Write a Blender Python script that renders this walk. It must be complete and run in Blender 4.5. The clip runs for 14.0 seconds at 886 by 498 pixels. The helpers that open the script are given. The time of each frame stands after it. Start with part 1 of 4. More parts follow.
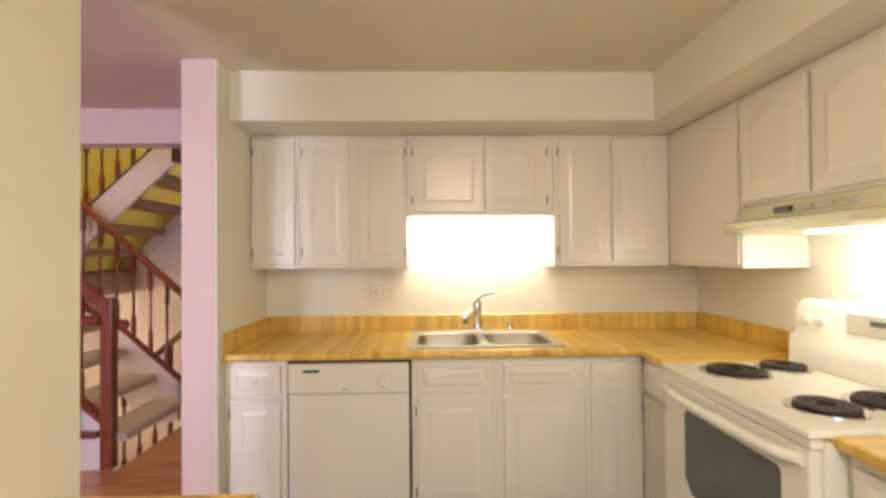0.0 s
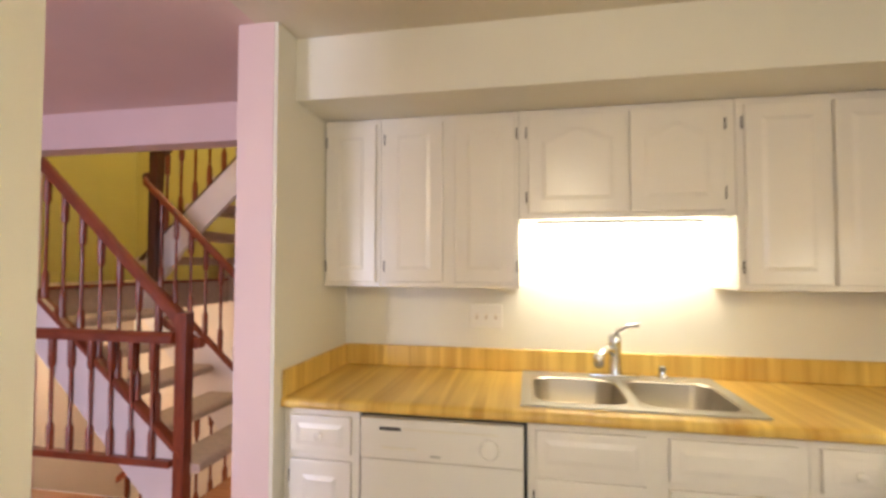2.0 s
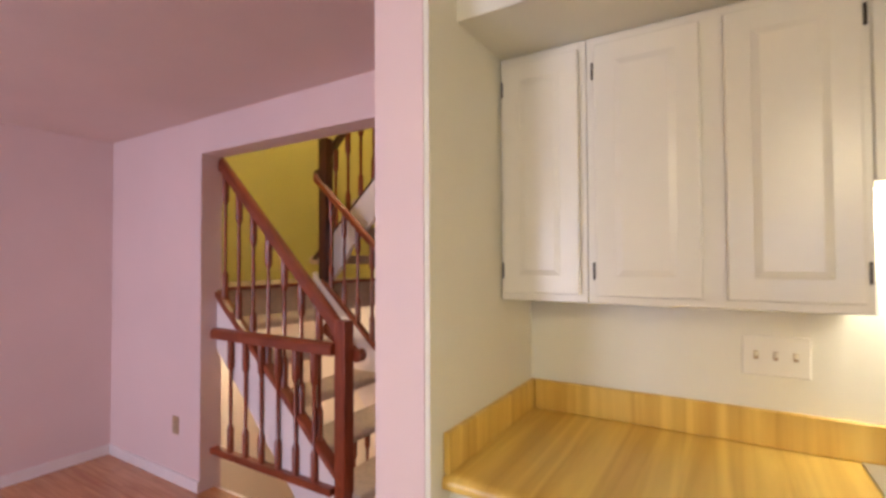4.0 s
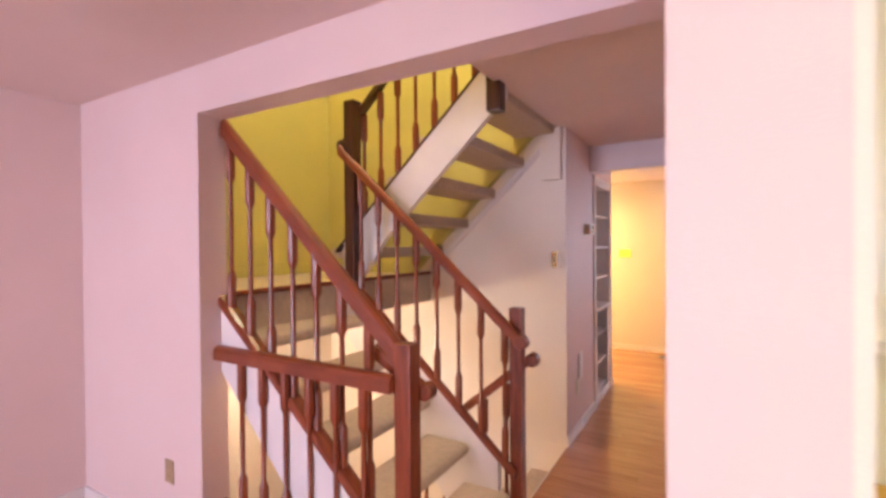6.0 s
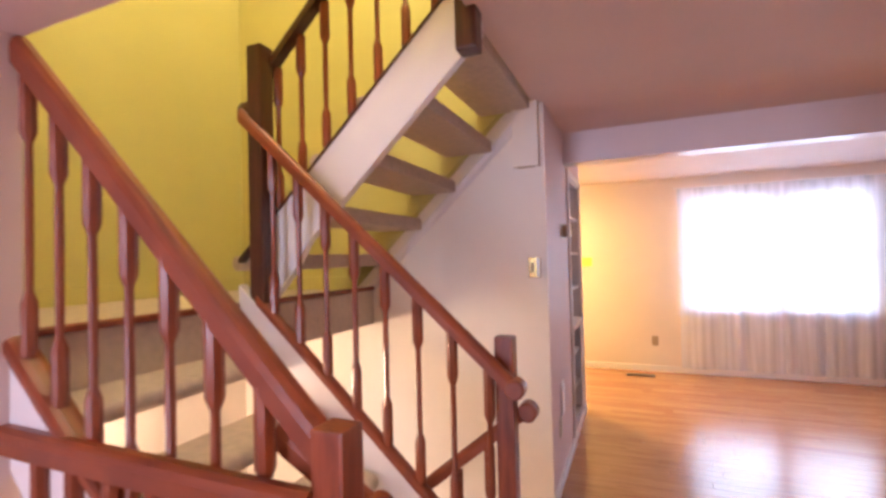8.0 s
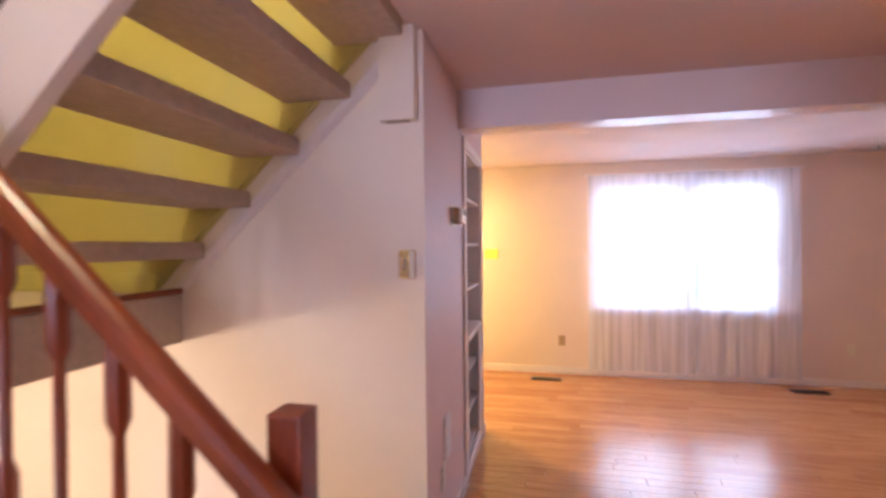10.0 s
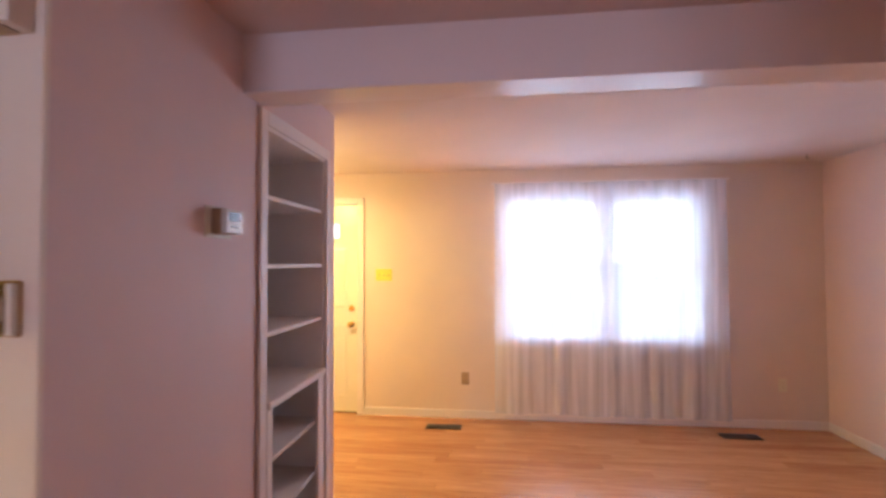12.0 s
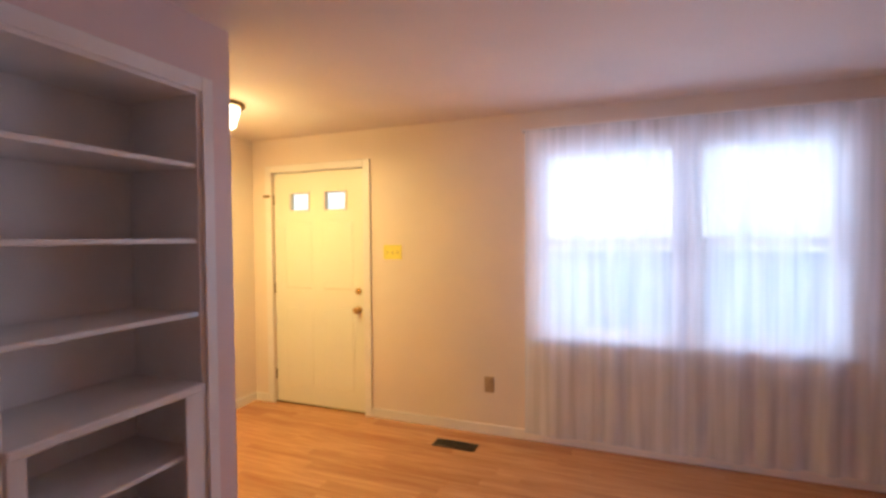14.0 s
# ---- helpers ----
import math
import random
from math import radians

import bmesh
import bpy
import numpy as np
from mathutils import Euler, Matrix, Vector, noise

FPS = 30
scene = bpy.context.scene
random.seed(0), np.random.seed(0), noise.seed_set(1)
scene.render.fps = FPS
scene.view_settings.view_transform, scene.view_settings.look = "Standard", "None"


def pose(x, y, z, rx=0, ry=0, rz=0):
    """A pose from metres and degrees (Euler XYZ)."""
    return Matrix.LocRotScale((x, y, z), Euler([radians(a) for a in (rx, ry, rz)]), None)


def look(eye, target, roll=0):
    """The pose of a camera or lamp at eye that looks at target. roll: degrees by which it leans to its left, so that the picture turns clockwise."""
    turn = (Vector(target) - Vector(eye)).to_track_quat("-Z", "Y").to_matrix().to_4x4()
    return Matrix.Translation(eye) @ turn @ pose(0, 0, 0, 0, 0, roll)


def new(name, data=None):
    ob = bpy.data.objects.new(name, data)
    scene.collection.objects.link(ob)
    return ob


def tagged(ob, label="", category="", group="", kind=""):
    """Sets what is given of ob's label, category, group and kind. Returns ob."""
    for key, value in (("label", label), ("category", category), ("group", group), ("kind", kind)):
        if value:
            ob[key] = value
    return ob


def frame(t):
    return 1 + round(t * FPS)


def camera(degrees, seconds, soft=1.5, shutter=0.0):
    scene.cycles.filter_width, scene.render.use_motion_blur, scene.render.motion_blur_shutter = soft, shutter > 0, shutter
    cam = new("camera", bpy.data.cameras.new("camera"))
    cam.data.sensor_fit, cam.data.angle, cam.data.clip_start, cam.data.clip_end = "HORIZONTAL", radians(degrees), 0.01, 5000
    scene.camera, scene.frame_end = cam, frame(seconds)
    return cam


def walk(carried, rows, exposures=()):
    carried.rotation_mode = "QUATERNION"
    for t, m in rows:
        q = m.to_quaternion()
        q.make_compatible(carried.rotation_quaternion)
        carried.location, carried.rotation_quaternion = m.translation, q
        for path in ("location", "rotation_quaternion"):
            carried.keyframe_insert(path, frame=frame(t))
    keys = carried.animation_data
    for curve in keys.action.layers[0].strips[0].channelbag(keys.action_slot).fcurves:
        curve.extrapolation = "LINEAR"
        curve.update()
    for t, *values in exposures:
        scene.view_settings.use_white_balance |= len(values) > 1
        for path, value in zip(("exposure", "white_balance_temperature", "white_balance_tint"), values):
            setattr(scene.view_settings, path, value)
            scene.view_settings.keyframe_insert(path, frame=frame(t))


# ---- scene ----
cam = camera(87.8, 14.0, soft=3.0, shutter=0.5)
PATH = [
    (0, (0.918, 0.576, 1.38), (0.97, 2.575, 1.407), -0.5),
    (0.5, (0.917, 0.71, 1.379), (0.898, 2.71, 1.413), 0.0),
    (1, (0.883, 0.878, 1.396), (0.79, 2.875, 1.43), 0.6),
    (1.5, (0.865, 1.043, 1.402), (0.664, 3.033, 1.451), 0.6),
    (2, (0.825, 1.232, 1.412), (0.457, 3.196, 1.478), 0.1),
    (2.5, (0.784, 1.402, 1.413), (0.255, 3.328, 1.504), -0.3),
    (3, (0.705, 1.574, 1.429), (-0.022, 3.435, 1.507), -0.4),
    (3.5, (0.61, 1.733, 1.427), (-0.299, 3.513, 1.494), -0.3),
    (4, (0.497, 1.877, 1.438), (-0.543, 3.585, 1.482), -0.3),
    (6.3, (-0.317, 2.358, 1.488), (-1.317, 4.09, 1.468), -0.6),
    (6.5, (-0.367, 2.43, 1.48), (-1.373, 4.159, 1.476), -1.0),
    (7, (-0.5, 2.595, 1.454), (-1.453, 4.353, 1.479), -1.3),
    (7.2, (-0.546, 2.66, 1.431), (-1.463, 4.436, 1.485), -1.4),
    (9.5, (-0.729, 3.548, 1.449), (-1.246, 5.48, 1.428), -0.1),
    (10, (-0.658, 3.792, 1.449), (-1.093, 5.744, 1.432), -0.5),
    (10.5, (-0.582, 4.053, 1.454), (-0.89, 6.029, 1.461), -1.0),
    (11, (-0.479, 4.3, 1.46), (-0.695, 6.288, 1.497), -0.8),
    (11.5, (-0.377, 4.527, 1.46), (-0.561, 6.518, 1.52), -0.2),
    (12, (-0.194, 4.749, 1.465), (-0.421, 6.735, 1.521), -0.2),
    (12.5, (-0.047, 4.993, 1.457), (-0.301, 6.976, 1.489), -0.2),
    (13, (0.108, 5.265, 1.459), (-0.259, 7.231, 1.442), -0.0),
    (13.5, (0.278, 5.552, 1.459), (-0.261, 7.478, 1.406), -0.4),
    (14, (0.409, 5.846, 1.451), (-0.305, 7.714, 1.403), -0.5),
]
walk(cam, [(t, look(eye, target, roll)) for t, eye, target, roll in PATH],
     [(0, 0.18, 6500, 10), (4, 0.18, 6500, 10), (6.5, 0.92, 6380, 11), (7, 0.92, 6350, 11), (9.5, 0.86, 6000, 12), (10.5, 0.66, 6080, 12),
      (11.5, 0.52, 6150, 11), (12.5, 0.2, 6350, 11), (14, -0.14, 6280, 10)])

# ---- world, sun, lamps ----
world = bpy.data.worlds.new("sky")
scene.world = world
world.use_nodes = True
wn = world.node_tree
sky = wn.nodes.new("ShaderNodeTexSky")
sky.sky_type, sky.sun_disc = "NISHITA", False
sky.sun_elevation, sky.sun_rotation = radians(40), radians(150)
wn.nodes["Background"].inputs[1].default_value = 0.12
wn.links.new(sky.outputs[0], wn.nodes["Background"].inputs[0])


def lamp(name, kind, m, watts, colour, size=0.1, size_y=None, spread=None):
    data = bpy.data.lights.new(name, kind)
    data.energy, data.color = watts, colour
    if kind == "AREA":
        data.shape, data.size, data.size_y = "RECTANGLE", size, size_y or size
        if spread:
            data.spread = radians(spread)
    elif kind == "SUN":
        data.angle = size
    else:
        data.shadow_soft_size = size
    ob = new(name, data)
    ob.matrix_world = m
    return ob


WARM, YELLOW, DAY = (1.0, 0.77, 0.25), (1.0, 0.8, 0.5), (0.67, 0.77, 1.0)
lamp("sun", "SUN", look((0, 0, 6), (0.5, 3.0, 0)), 2.5, (1.0, 0.95, 0.88), radians(0.5))
# sky light in the two window openings
lamp("living_window_daylight", "AREA", look((0.78, 9.34, 1.45), (0.78, 5.0, 1.25)), 66, DAY, 1.8, 1.4)
lamp("patio_door_daylight", "AREA", look((-1.95, -1.62, 1.1), (-1.6, 5.0, 1.35)), 98, (0.72, 0.74, 1.0), 1.3, 1.9)
lamp("kitchen_window_daylight", "AREA", look((1.25, -1.66, 1.5), (1.25, 3.0, 1.9)), 19, (0.52, 0.61, 1.0), 1.2, 1.0)
# lamps of the place
lamp("kitchen_ceiling_lamp", "POINT", pose(1.25, 0.2, 2.05), 33, (1.0, 0.80, 0.44), 0.15)
lamp("sink_light", "AREA", look((1.21, 3.38, 1.58), (1.21, 3.56, 1.47)), 12, (1.0, 0.93, 0.76), 0.78, 0.06, 150)
lamp("hood_light", "AREA", look((2.42, 2.2, 1.44), (2.56, 2.62, 1.2)), 1.9, (1.0, 0.93, 0.72), 0.25, 0.12)
lamp("foyer_lamp_bulb", "POINT", pose(-1.975, 8.13, 2.06), 8, WARM, 0.1)
lamp("foyer_lamp_glass", "AREA", look((-1.975, 8.13, 2.165), (-1.975, 8.13, 0)), 27, WARM, 0.2, 0.2)
lamp("landing_lamp_bulb", "POINT", pose(-3.2, 3.95, 0.80), 37, (1.0, 0.84, 0.60), 0.08)
lamp("upstairs_lamp_bulb", "POINT", pose(-1.6, 4.3, 4.55), 68, (1.0, 0.88, 0.56), 0.1)

# ---- materials ----


def material(name, colour, rough=0.5, metal=0.0, vary=0.06, scale=6.0, bump=0.02, fine=180.0, spec=0.5, dirt=0.0):
    """Two scales of uneven colour, a fine relief, and gloss that wanders a little."""
    mat = bpy.data.materials.new(name)
    mat.use_nodes = True
    t = mat.node_tree
    b = t.nodes["Principled BSDF"]
    b.inputs["Metallic"].default_value = metal
    b.inputs["Specular IOR Level"].default_value = spec
    geo = t.nodes.new("ShaderNodeTexCoord")
    big = t.nodes.new("ShaderNodeTexNoise")
    big.inputs["Scale"].default_value, big.inputs["Detail"].default_value = scale, 4
    small = t.nodes.new("ShaderNodeTexNoise")
    small.inputs["Scale"].default_value, small.inputs["Detail"].default_value = fine, 3
    for n in (big, small):
        t.links.new(geo.outputs["Object"], n.inputs["Vector"])
    add = t.nodes.new("ShaderNodeMath")
    add.operation = "MULTIPLY_ADD"
    add.inputs[1].default_value = 0.35
    t.links.new(small.outputs["Fac"], add.inputs[0])
    t.links.new(big.outputs["Fac"], add.inputs[2])
    ramp = t.nodes.new("ShaderNodeValToRGB")
    lo = [max(0.0, c * (1 - vary * 1.6 - dirt)) for c in colour]
    hi = [min(1.0, c * (1 + vary)) for c in colour]
    ramp.color_ramp.elements[0].position, ramp.color_ramp.elements[0].color = 0.45, (*lo, 1)
    ramp.color_ramp.elements[1].position, ramp.color_ramp.elements[1].color = 0.9, (*hi, 1)
    t.links.new(add.outputs[0], ramp.inputs[0])
    t.links.new(ramp.outputs[0], b.inputs["Base Color"])
    gloss = t.nodes.new("ShaderNodeMapRange")
    gloss.inputs["To Min"].default_value, gloss.inputs["To Max"].default_value = max(0.02, rough * 0.85), min(1, rough * 1.15)
    t.links.new(big.outputs["Fac"], gloss.inputs["Value"])
    t.links.new(gloss.outputs[0], b.inputs["Roughness"])
    if bump:
        bp = t.nodes.new("ShaderNodeBump")
        bp.inputs["Strength"].default_value, bp.inputs["Distance"].default_value = 0.5, bump * 0.05
        t.links.new(small.outputs["Fac"], bp.inputs["Height"])
        t.links.new(bp.outputs[0], b.inputs["Normal"])
    return mat


def wood(name, dark, light, rough=0.3, stretch=(1, 1, 1), scale=3.0, per_object=0.0, coat=0.0, relief=0.25):
    """Grain stretched along one axis; with per_object each board takes its own tone."""
    mat = bpy.data.materials.new(name)
    mat.use_nodes = True
    t = mat.node_tree
    b = t.nodes["Principled BSDF"]
    tc = t.nodes.new("ShaderNodeTexCoord")
    mp = t.nodes.new("ShaderNodeMapping")
    mp.inputs["Scale"].default_value = stretch
    t.links.new(tc.outputs["Object"], mp.inputs["Vector"])
    vec = mp.outputs[0]
    info = t.nodes.new("ShaderNodeObjectInfo")
    geo = t.nodes.new("ShaderNodeNewGeometry")
    rnd = t.nodes.new("ShaderNodeMath")
    rnd.operation = "ADD"
    t.links.new(info.outputs["Random"], rnd.inputs[0])
    t.links.new(geo.outputs["Random Per Island"], rnd.inputs[1])
    if per_object:
        off = t.nodes.new("ShaderNodeVectorMath")
        off.operation = "ADD"
        mul = t.nodes.new("ShaderNodeMath")
        mul.operation = "MULTIPLY"
        mul.inputs[1].default_value = 37.0
        t.links.new(rnd.outputs[0], mul.inputs[0])
        t.links.new(vec, off.inputs[0])
        t.links.new(mul.outputs[0], off.inputs[1])
        vec = off.outputs[0]
    grain = t.nodes.new("ShaderNodeTexNoise")
    grain.inputs["Scale"].default_value, grain.inputs["Detail"].default_value, grain.inputs["Distortion"].default_value = scale, 6, 0.6
    t.links.new(vec, grain.inputs["Vector"])
    fac = grain.outputs["Fac"]
    if per_object:
        fr = t.nodes.new("ShaderNodeMath")
        fr.operation = "FRACT"
        t.links.new(rnd.outputs[0], fr.inputs[0])
        mix = t.nodes.new("ShaderNodeMath")
        mix.operation = "MULTIPLY_ADD"
        mix.inputs[1].default_value = per_object
        rare = t.nodes.new("ShaderNodeMath")
        rare.operation = "POWER"
        rare.inputs[1].default_value = 0.45
        t.links.new(fr.outputs[0], rare.inputs[0])
        t.links.new(rare.outputs[0], mix.inputs[0])
        sub = t.nodes.new("ShaderNodeMath")
        sub.operation = "SUBTRACT"
        sub.inputs[1].default_value = per_object * 0.69
        t.links.new(fac, sub.inputs[0])
        t.links.new(sub.outputs[0], mix.inputs[2])
        fac = mix.outputs[0]
    ramp = t.nodes.new("ShaderNodeValToRGB")
    ramp.color_ramp.elements[0].position, ramp.color_ramp.elements[0].color = 0.25, (*dark, 1)
    ramp.color_ramp.elements[1].position, ramp.color_ramp.elements[1].color = 0.75, (*light, 1)
    t.links.new(fac, ramp.inputs[0])
    t.links.new(ramp.outputs[0], b.inputs["Base Color"])
    b.inputs["Roughness"].default_value = rough
    b.inputs["Coat Weight"].default_value = coat
    b.inputs["Coat Roughness"].default_value = 0.18
    bp = t.nodes.new("ShaderNodeBump")
    bp.inputs["Strength"].default_value, bp.inputs["Distance"].default_value = relief, 0.001
    t.links.new(grain.outputs["Fac"], bp.inputs["Height"])
    t.links.new(bp.outputs[0], b.inputs["Normal"])
    return mat


def glow(name, colour, strength):
    mat = bpy.data.materials.new(name)
    mat.use_nodes = True
    b = mat.node_tree.nodes["Principled BSDF"]
    b.inputs["Base Color"].default_value = (0.9, 0.9, 0.88, 1)
    b.inputs["Emission Color"].default_value = (*colour, 1)
    b.inputs["Emission Strength"].default_value = strength
    return mat


WHITE_PAINT = material("white_kitchen_wall_paint", (0.80, 0.765, 0.655), 0.6, vary=0.025, scale=2.0, fine=260)
PINK_PAINT = material("blush_wall_paint", (0.785, 0.605, 0.58), 0.55, vary=0.03, scale=1.6, fine=240)
YELLOW_PAINT = material("mustard_yellow_wall_paint", (0.60, 0.52, 0.195), 0.55, vary=0.04, scale=1.6, fine=240)
BEIGE_PAINT = material("warm_beige_wall_paint", (0.80, 0.66, 0.585), 0.55, vary=0.03, scale=1.6, fine=240)
BEAM_PAINT = material("semigloss_blush_paint", (0.84, 0.72, 0.71), 0.3, vary=0.03, scale=1.6, fine=240)
CREAM_PAINT = material("cream_wall_paint", (0.88, 0.775, 0.675), 0.6, vary=0.03, scale=1.6, fine=240)
CEIL_PAINT = material("flat_ceiling_paint", (0.77, 0.60, 0.55), 0.85, vary=0.03, scale=2.0, bump=0.05, fine=150)
# lighter copy of the flat ceiling paint, making up for weak window light
LIVING_CEIL = material("light_lifted_ceiling_paint", (0.80, 0.68, 0.65), 0.85, vary=0.03, scale=2.0, bump=0.05, fine=150)
KCEIL_PAINT = material("kitchen_ceiling_paint", (0.74, 0.68, 0.54), 0.85, vary=0.03, scale=2.0, bump=0.05, fine=150)
TRIM = material("white_trim_paint", (0.82, 0.74, 0.72), 0.35, vary=0.03, scale=5)
SHELF_WHITE = material("white_shelf_enamel", (0.87, 0.80, 0.77), 0.4, vary=0.03, scale=4)
CABINET = material("white_cabinet_enamel", (0.83, 0.775, 0.69), 0.25, vary=0.012, scale=1.5, bump=0.006, fine=40)
APPLIANCE = material("white_appliance_enamel", (0.84, 0.80, 0.72), 0.18, vary=0.015, scale=3, bump=0.0)
ALMOND = material("almond_hood_enamel", (0.74, 0.70, 0.48), 0.25, vary=0.02, scale=4, bump=0.0)
PLASTIC = material("ivory_plastic", (0.80, 0.74, 0.60), 0.35, vary=0.02, scale=20, bump=0)
KNOB = material("worn_brass_knob", (0.66, 0.47, 0.18), 0.25, 0.9, vary=0.05, scale=20, bump=0)
TAN = material("tan_plastic", (0.44, 0.30, 0.18), 0.35, vary=0.03, scale=20, bump=0)
YELLOWED = material("yellowed_ivory_plastic", (0.88, 0.74, 0.14), 0.35, vary=0.03, scale=20, bump=0)
STEEL = material("brushed_stainless_steel", (0.50, 0.48, 0.42), 0.38, 0.7, vary=0.06, scale=3, bump=0.004, fine=320)
BASIN = material("dulled_steel_basin", (0.44, 0.39, 0.31), 0.36, 0.85, vary=0.1, scale=3, bump=0.004, fine=320)
CHROME = material("chrome", (0.75, 0.75, 0.74), 0.1, 1.0, vary=0.02, scale=8, bump=0)
BRASS = material("antique_brass", (0.32, 0.22, 0.09), 0.22, 1.0, vary=0.05, scale=20, bump=0)
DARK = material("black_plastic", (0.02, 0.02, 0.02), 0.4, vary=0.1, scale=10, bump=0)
COIL = material("burner_coil_iron", (0.045, 0.028, 0.022), 0.5, 0.4, vary=0.3, scale=25, bump=0.03)
OVEN_GLASS = material("smoked_oven_glass", (0.10, 0.105, 0.085), 0.08, vary=0.05, scale=3, bump=0)
SLOT = material("grey_enamel", (0.50, 0.47, 0.40), 0.4, vary=0.03, bump=0)
VINYL = material("grey_sheet_vinyl", (0.30, 0.28, 0.25), 0.4, vary=0.15, scale=9, bump=0.02)
CARPET = material("taupe_stair_carpet", (0.67, 0.53, 0.44), 0.95, vary=0.07, scale=30, bump=0.35, fine=420, spec=0.1)
BRONZE = material("brown_floor_register_metal", (0.05, 0.03, 0.02), 0.4, 0.6, vary=0.1, scale=30, bump=0)
GRASS = material("pale_winter_lawn", (0.17, 0.18, 0.15), 0.9, vary=0.3, scale=2, bump=0.3, fine=40)
RAIL = wood("cherry_stained_rail_wood", (0.165, 0.028, 0.011), (0.32, 0.070, 0.024), 0.36, (2.5, 26, 2.5), 2.0, coat=0.15)
POST = wood("cherry_stained_upright_wood", (0.155, 0.026, 0.010), (0.31, 0.066, 0.022), 0.36, (22, 22, 2.5), 2.0, coat=0.15)
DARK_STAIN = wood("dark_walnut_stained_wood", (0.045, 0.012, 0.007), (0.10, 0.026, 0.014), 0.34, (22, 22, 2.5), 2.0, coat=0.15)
LAMINATE = wood("butcher_block_laminate", (0.52, 0.275, 0.042), (0.87, 0.62, 0.155), 0.32, (11, 0.5, 0.5), 1.7)
PLANK = wood("oak_floor_board", (0.41, 0.155, 0.06), (0.62, 0.29, 0.12), 0.25, (1.2, 16, 16), 2.6, per_object=0.32, coat=0.35, relief=0.08)
SHADE = glow("frosted_lamp_glass", (1.0, 0.78, 0.5), 9)
TUBE = glow("fluorescent_diffuser", (1.0, 0.97, 0.88), 12)
LCD = material("grey_liquid_crystal_display", (0.16, 0.19, 0.18), 0.2, vary=0.02, bump=0)


def glass_material():
    """A thin pane: clear straight through, with a Fresnel sheen."""
    mat = bpy.data.materials.new("window_glass")
    mat.use_nodes = True
    t = mat.node_tree
    t.nodes.remove(t.nodes["Principled BSDF"])
    clear = t.nodes.new("ShaderNodeBsdfTransparent")
    clear.inputs[0].default_value = (0.94, 0.96, 0.95, 1)
    sheen = t.nodes.new("ShaderNodeBsdfGlossy")
    sheen.inputs["Roughness"].default_value = 0.02
    fres = t.nodes.new("ShaderNodeFresnel")
    fres.inputs[0].default_value = 1.45
    mix = t.nodes.new("ShaderNodeMixShader")
    t.links.new(fres.outputs[0], mix.inputs[0])
    t.links.new(clear.outputs[0], mix.inputs[1])
    t.links.new(sheen.outputs[0], mix.inputs[2])
    t.links.new(mix.outputs[0], t.nodes["Material Output"].inputs[0])
    return mat


def sheer_material():
    """Thin woven voile: part open weave, part thread that scatters and passes light."""
    mat = bpy.data.materials.new("white_sheer_voile")
    mat.use_nodes = True
    t = mat.node_tree
    t.nodes.remove(t.nodes["Principled BSDF"])
    out = t.nodes["Material Output"]
    clear = t.nodes.new("ShaderNodeBsdfTransparent")
    clear.inputs[0].default_value = (1, 1, 1, 1)
    dif = t.nodes.new("ShaderNodeBsdfDiffuse")
    dif.inputs[0].default_value = (0.98, 0.89, 0.89, 1)
    tra = t.nodes.new("ShaderNodeBsdfTranslucent")
    tra.inputs[0].default_value = (0.72, 0.83, 1.0, 1)
    m1 = t.nodes.new("ShaderNodeMixShader")
    m1.inputs[0].default_value = 0.40
    t.links.new(dif.outputs[0], m1.inputs[1])
    t.links.new(tra.outputs[0], m1.inputs[2])
    tc = t.nodes.new("ShaderNodeTexCoord")
    mp = t.nodes.new("ShaderNodeMapping")
    mp.inputs["Scale"].default_value = (5, 1, 0.2)
    t.links.new(tc.outputs["Object"], mp.inputs[0])
    ns = t.nodes.new("ShaderNodeTexNoise")
    ns.inputs["Scale"].default_value = 3.0
    t.links.new(mp.outputs[0], ns.inputs["Vector"])
    rg = t.nodes.new("ShaderNodeMapRange")
    rg.inputs["From Min"].default_value, rg.inputs["From Max"].default_value = 0.3, 0.7
    rg.inputs["To Min"].default_value, rg.inputs["To Max"].default_value = 0.50, 0.84
    t.links.new(ns.outputs["Fac"], rg.inputs["Value"])
    m2 = t.nodes.new("ShaderNodeMixShader")
    t.links.new(rg.outputs[0], m2.inputs[0])
    t.links.new(clear.outputs[0], m2.inputs[1])
    t.links.new(m1.outputs[0], m2.inputs[2])
    t.links.new(m2.outputs[0], out.inputs[0])
    return mat


GLASS, SHEER = glass_material(), sheer_material()

# ---- mesh helpers ----


def cuboid(bm, x0, x1, y0, y1, z0, z1, bevel=0.0, segments=1):
    vs = [bm.verts.new((x, y, z)) for x in (x0, x1) for y in (y0, y1) for z in (z0, z1)]
    fs = [bm.faces.new([vs[i] for i in q]) for q in ((0, 1, 3, 2), (4, 6, 7, 5), (0, 4, 5, 1), (2, 3, 7, 6), (0, 2, 6, 4), (1, 5, 7, 3))]
    if bevel:
        es = list({e for f in fs for e in f.edges})
        bmesh.ops.bevel(bm, geom=es, offset=bevel, segments=segments, profile=0.7, affect="EDGES")
    return bm


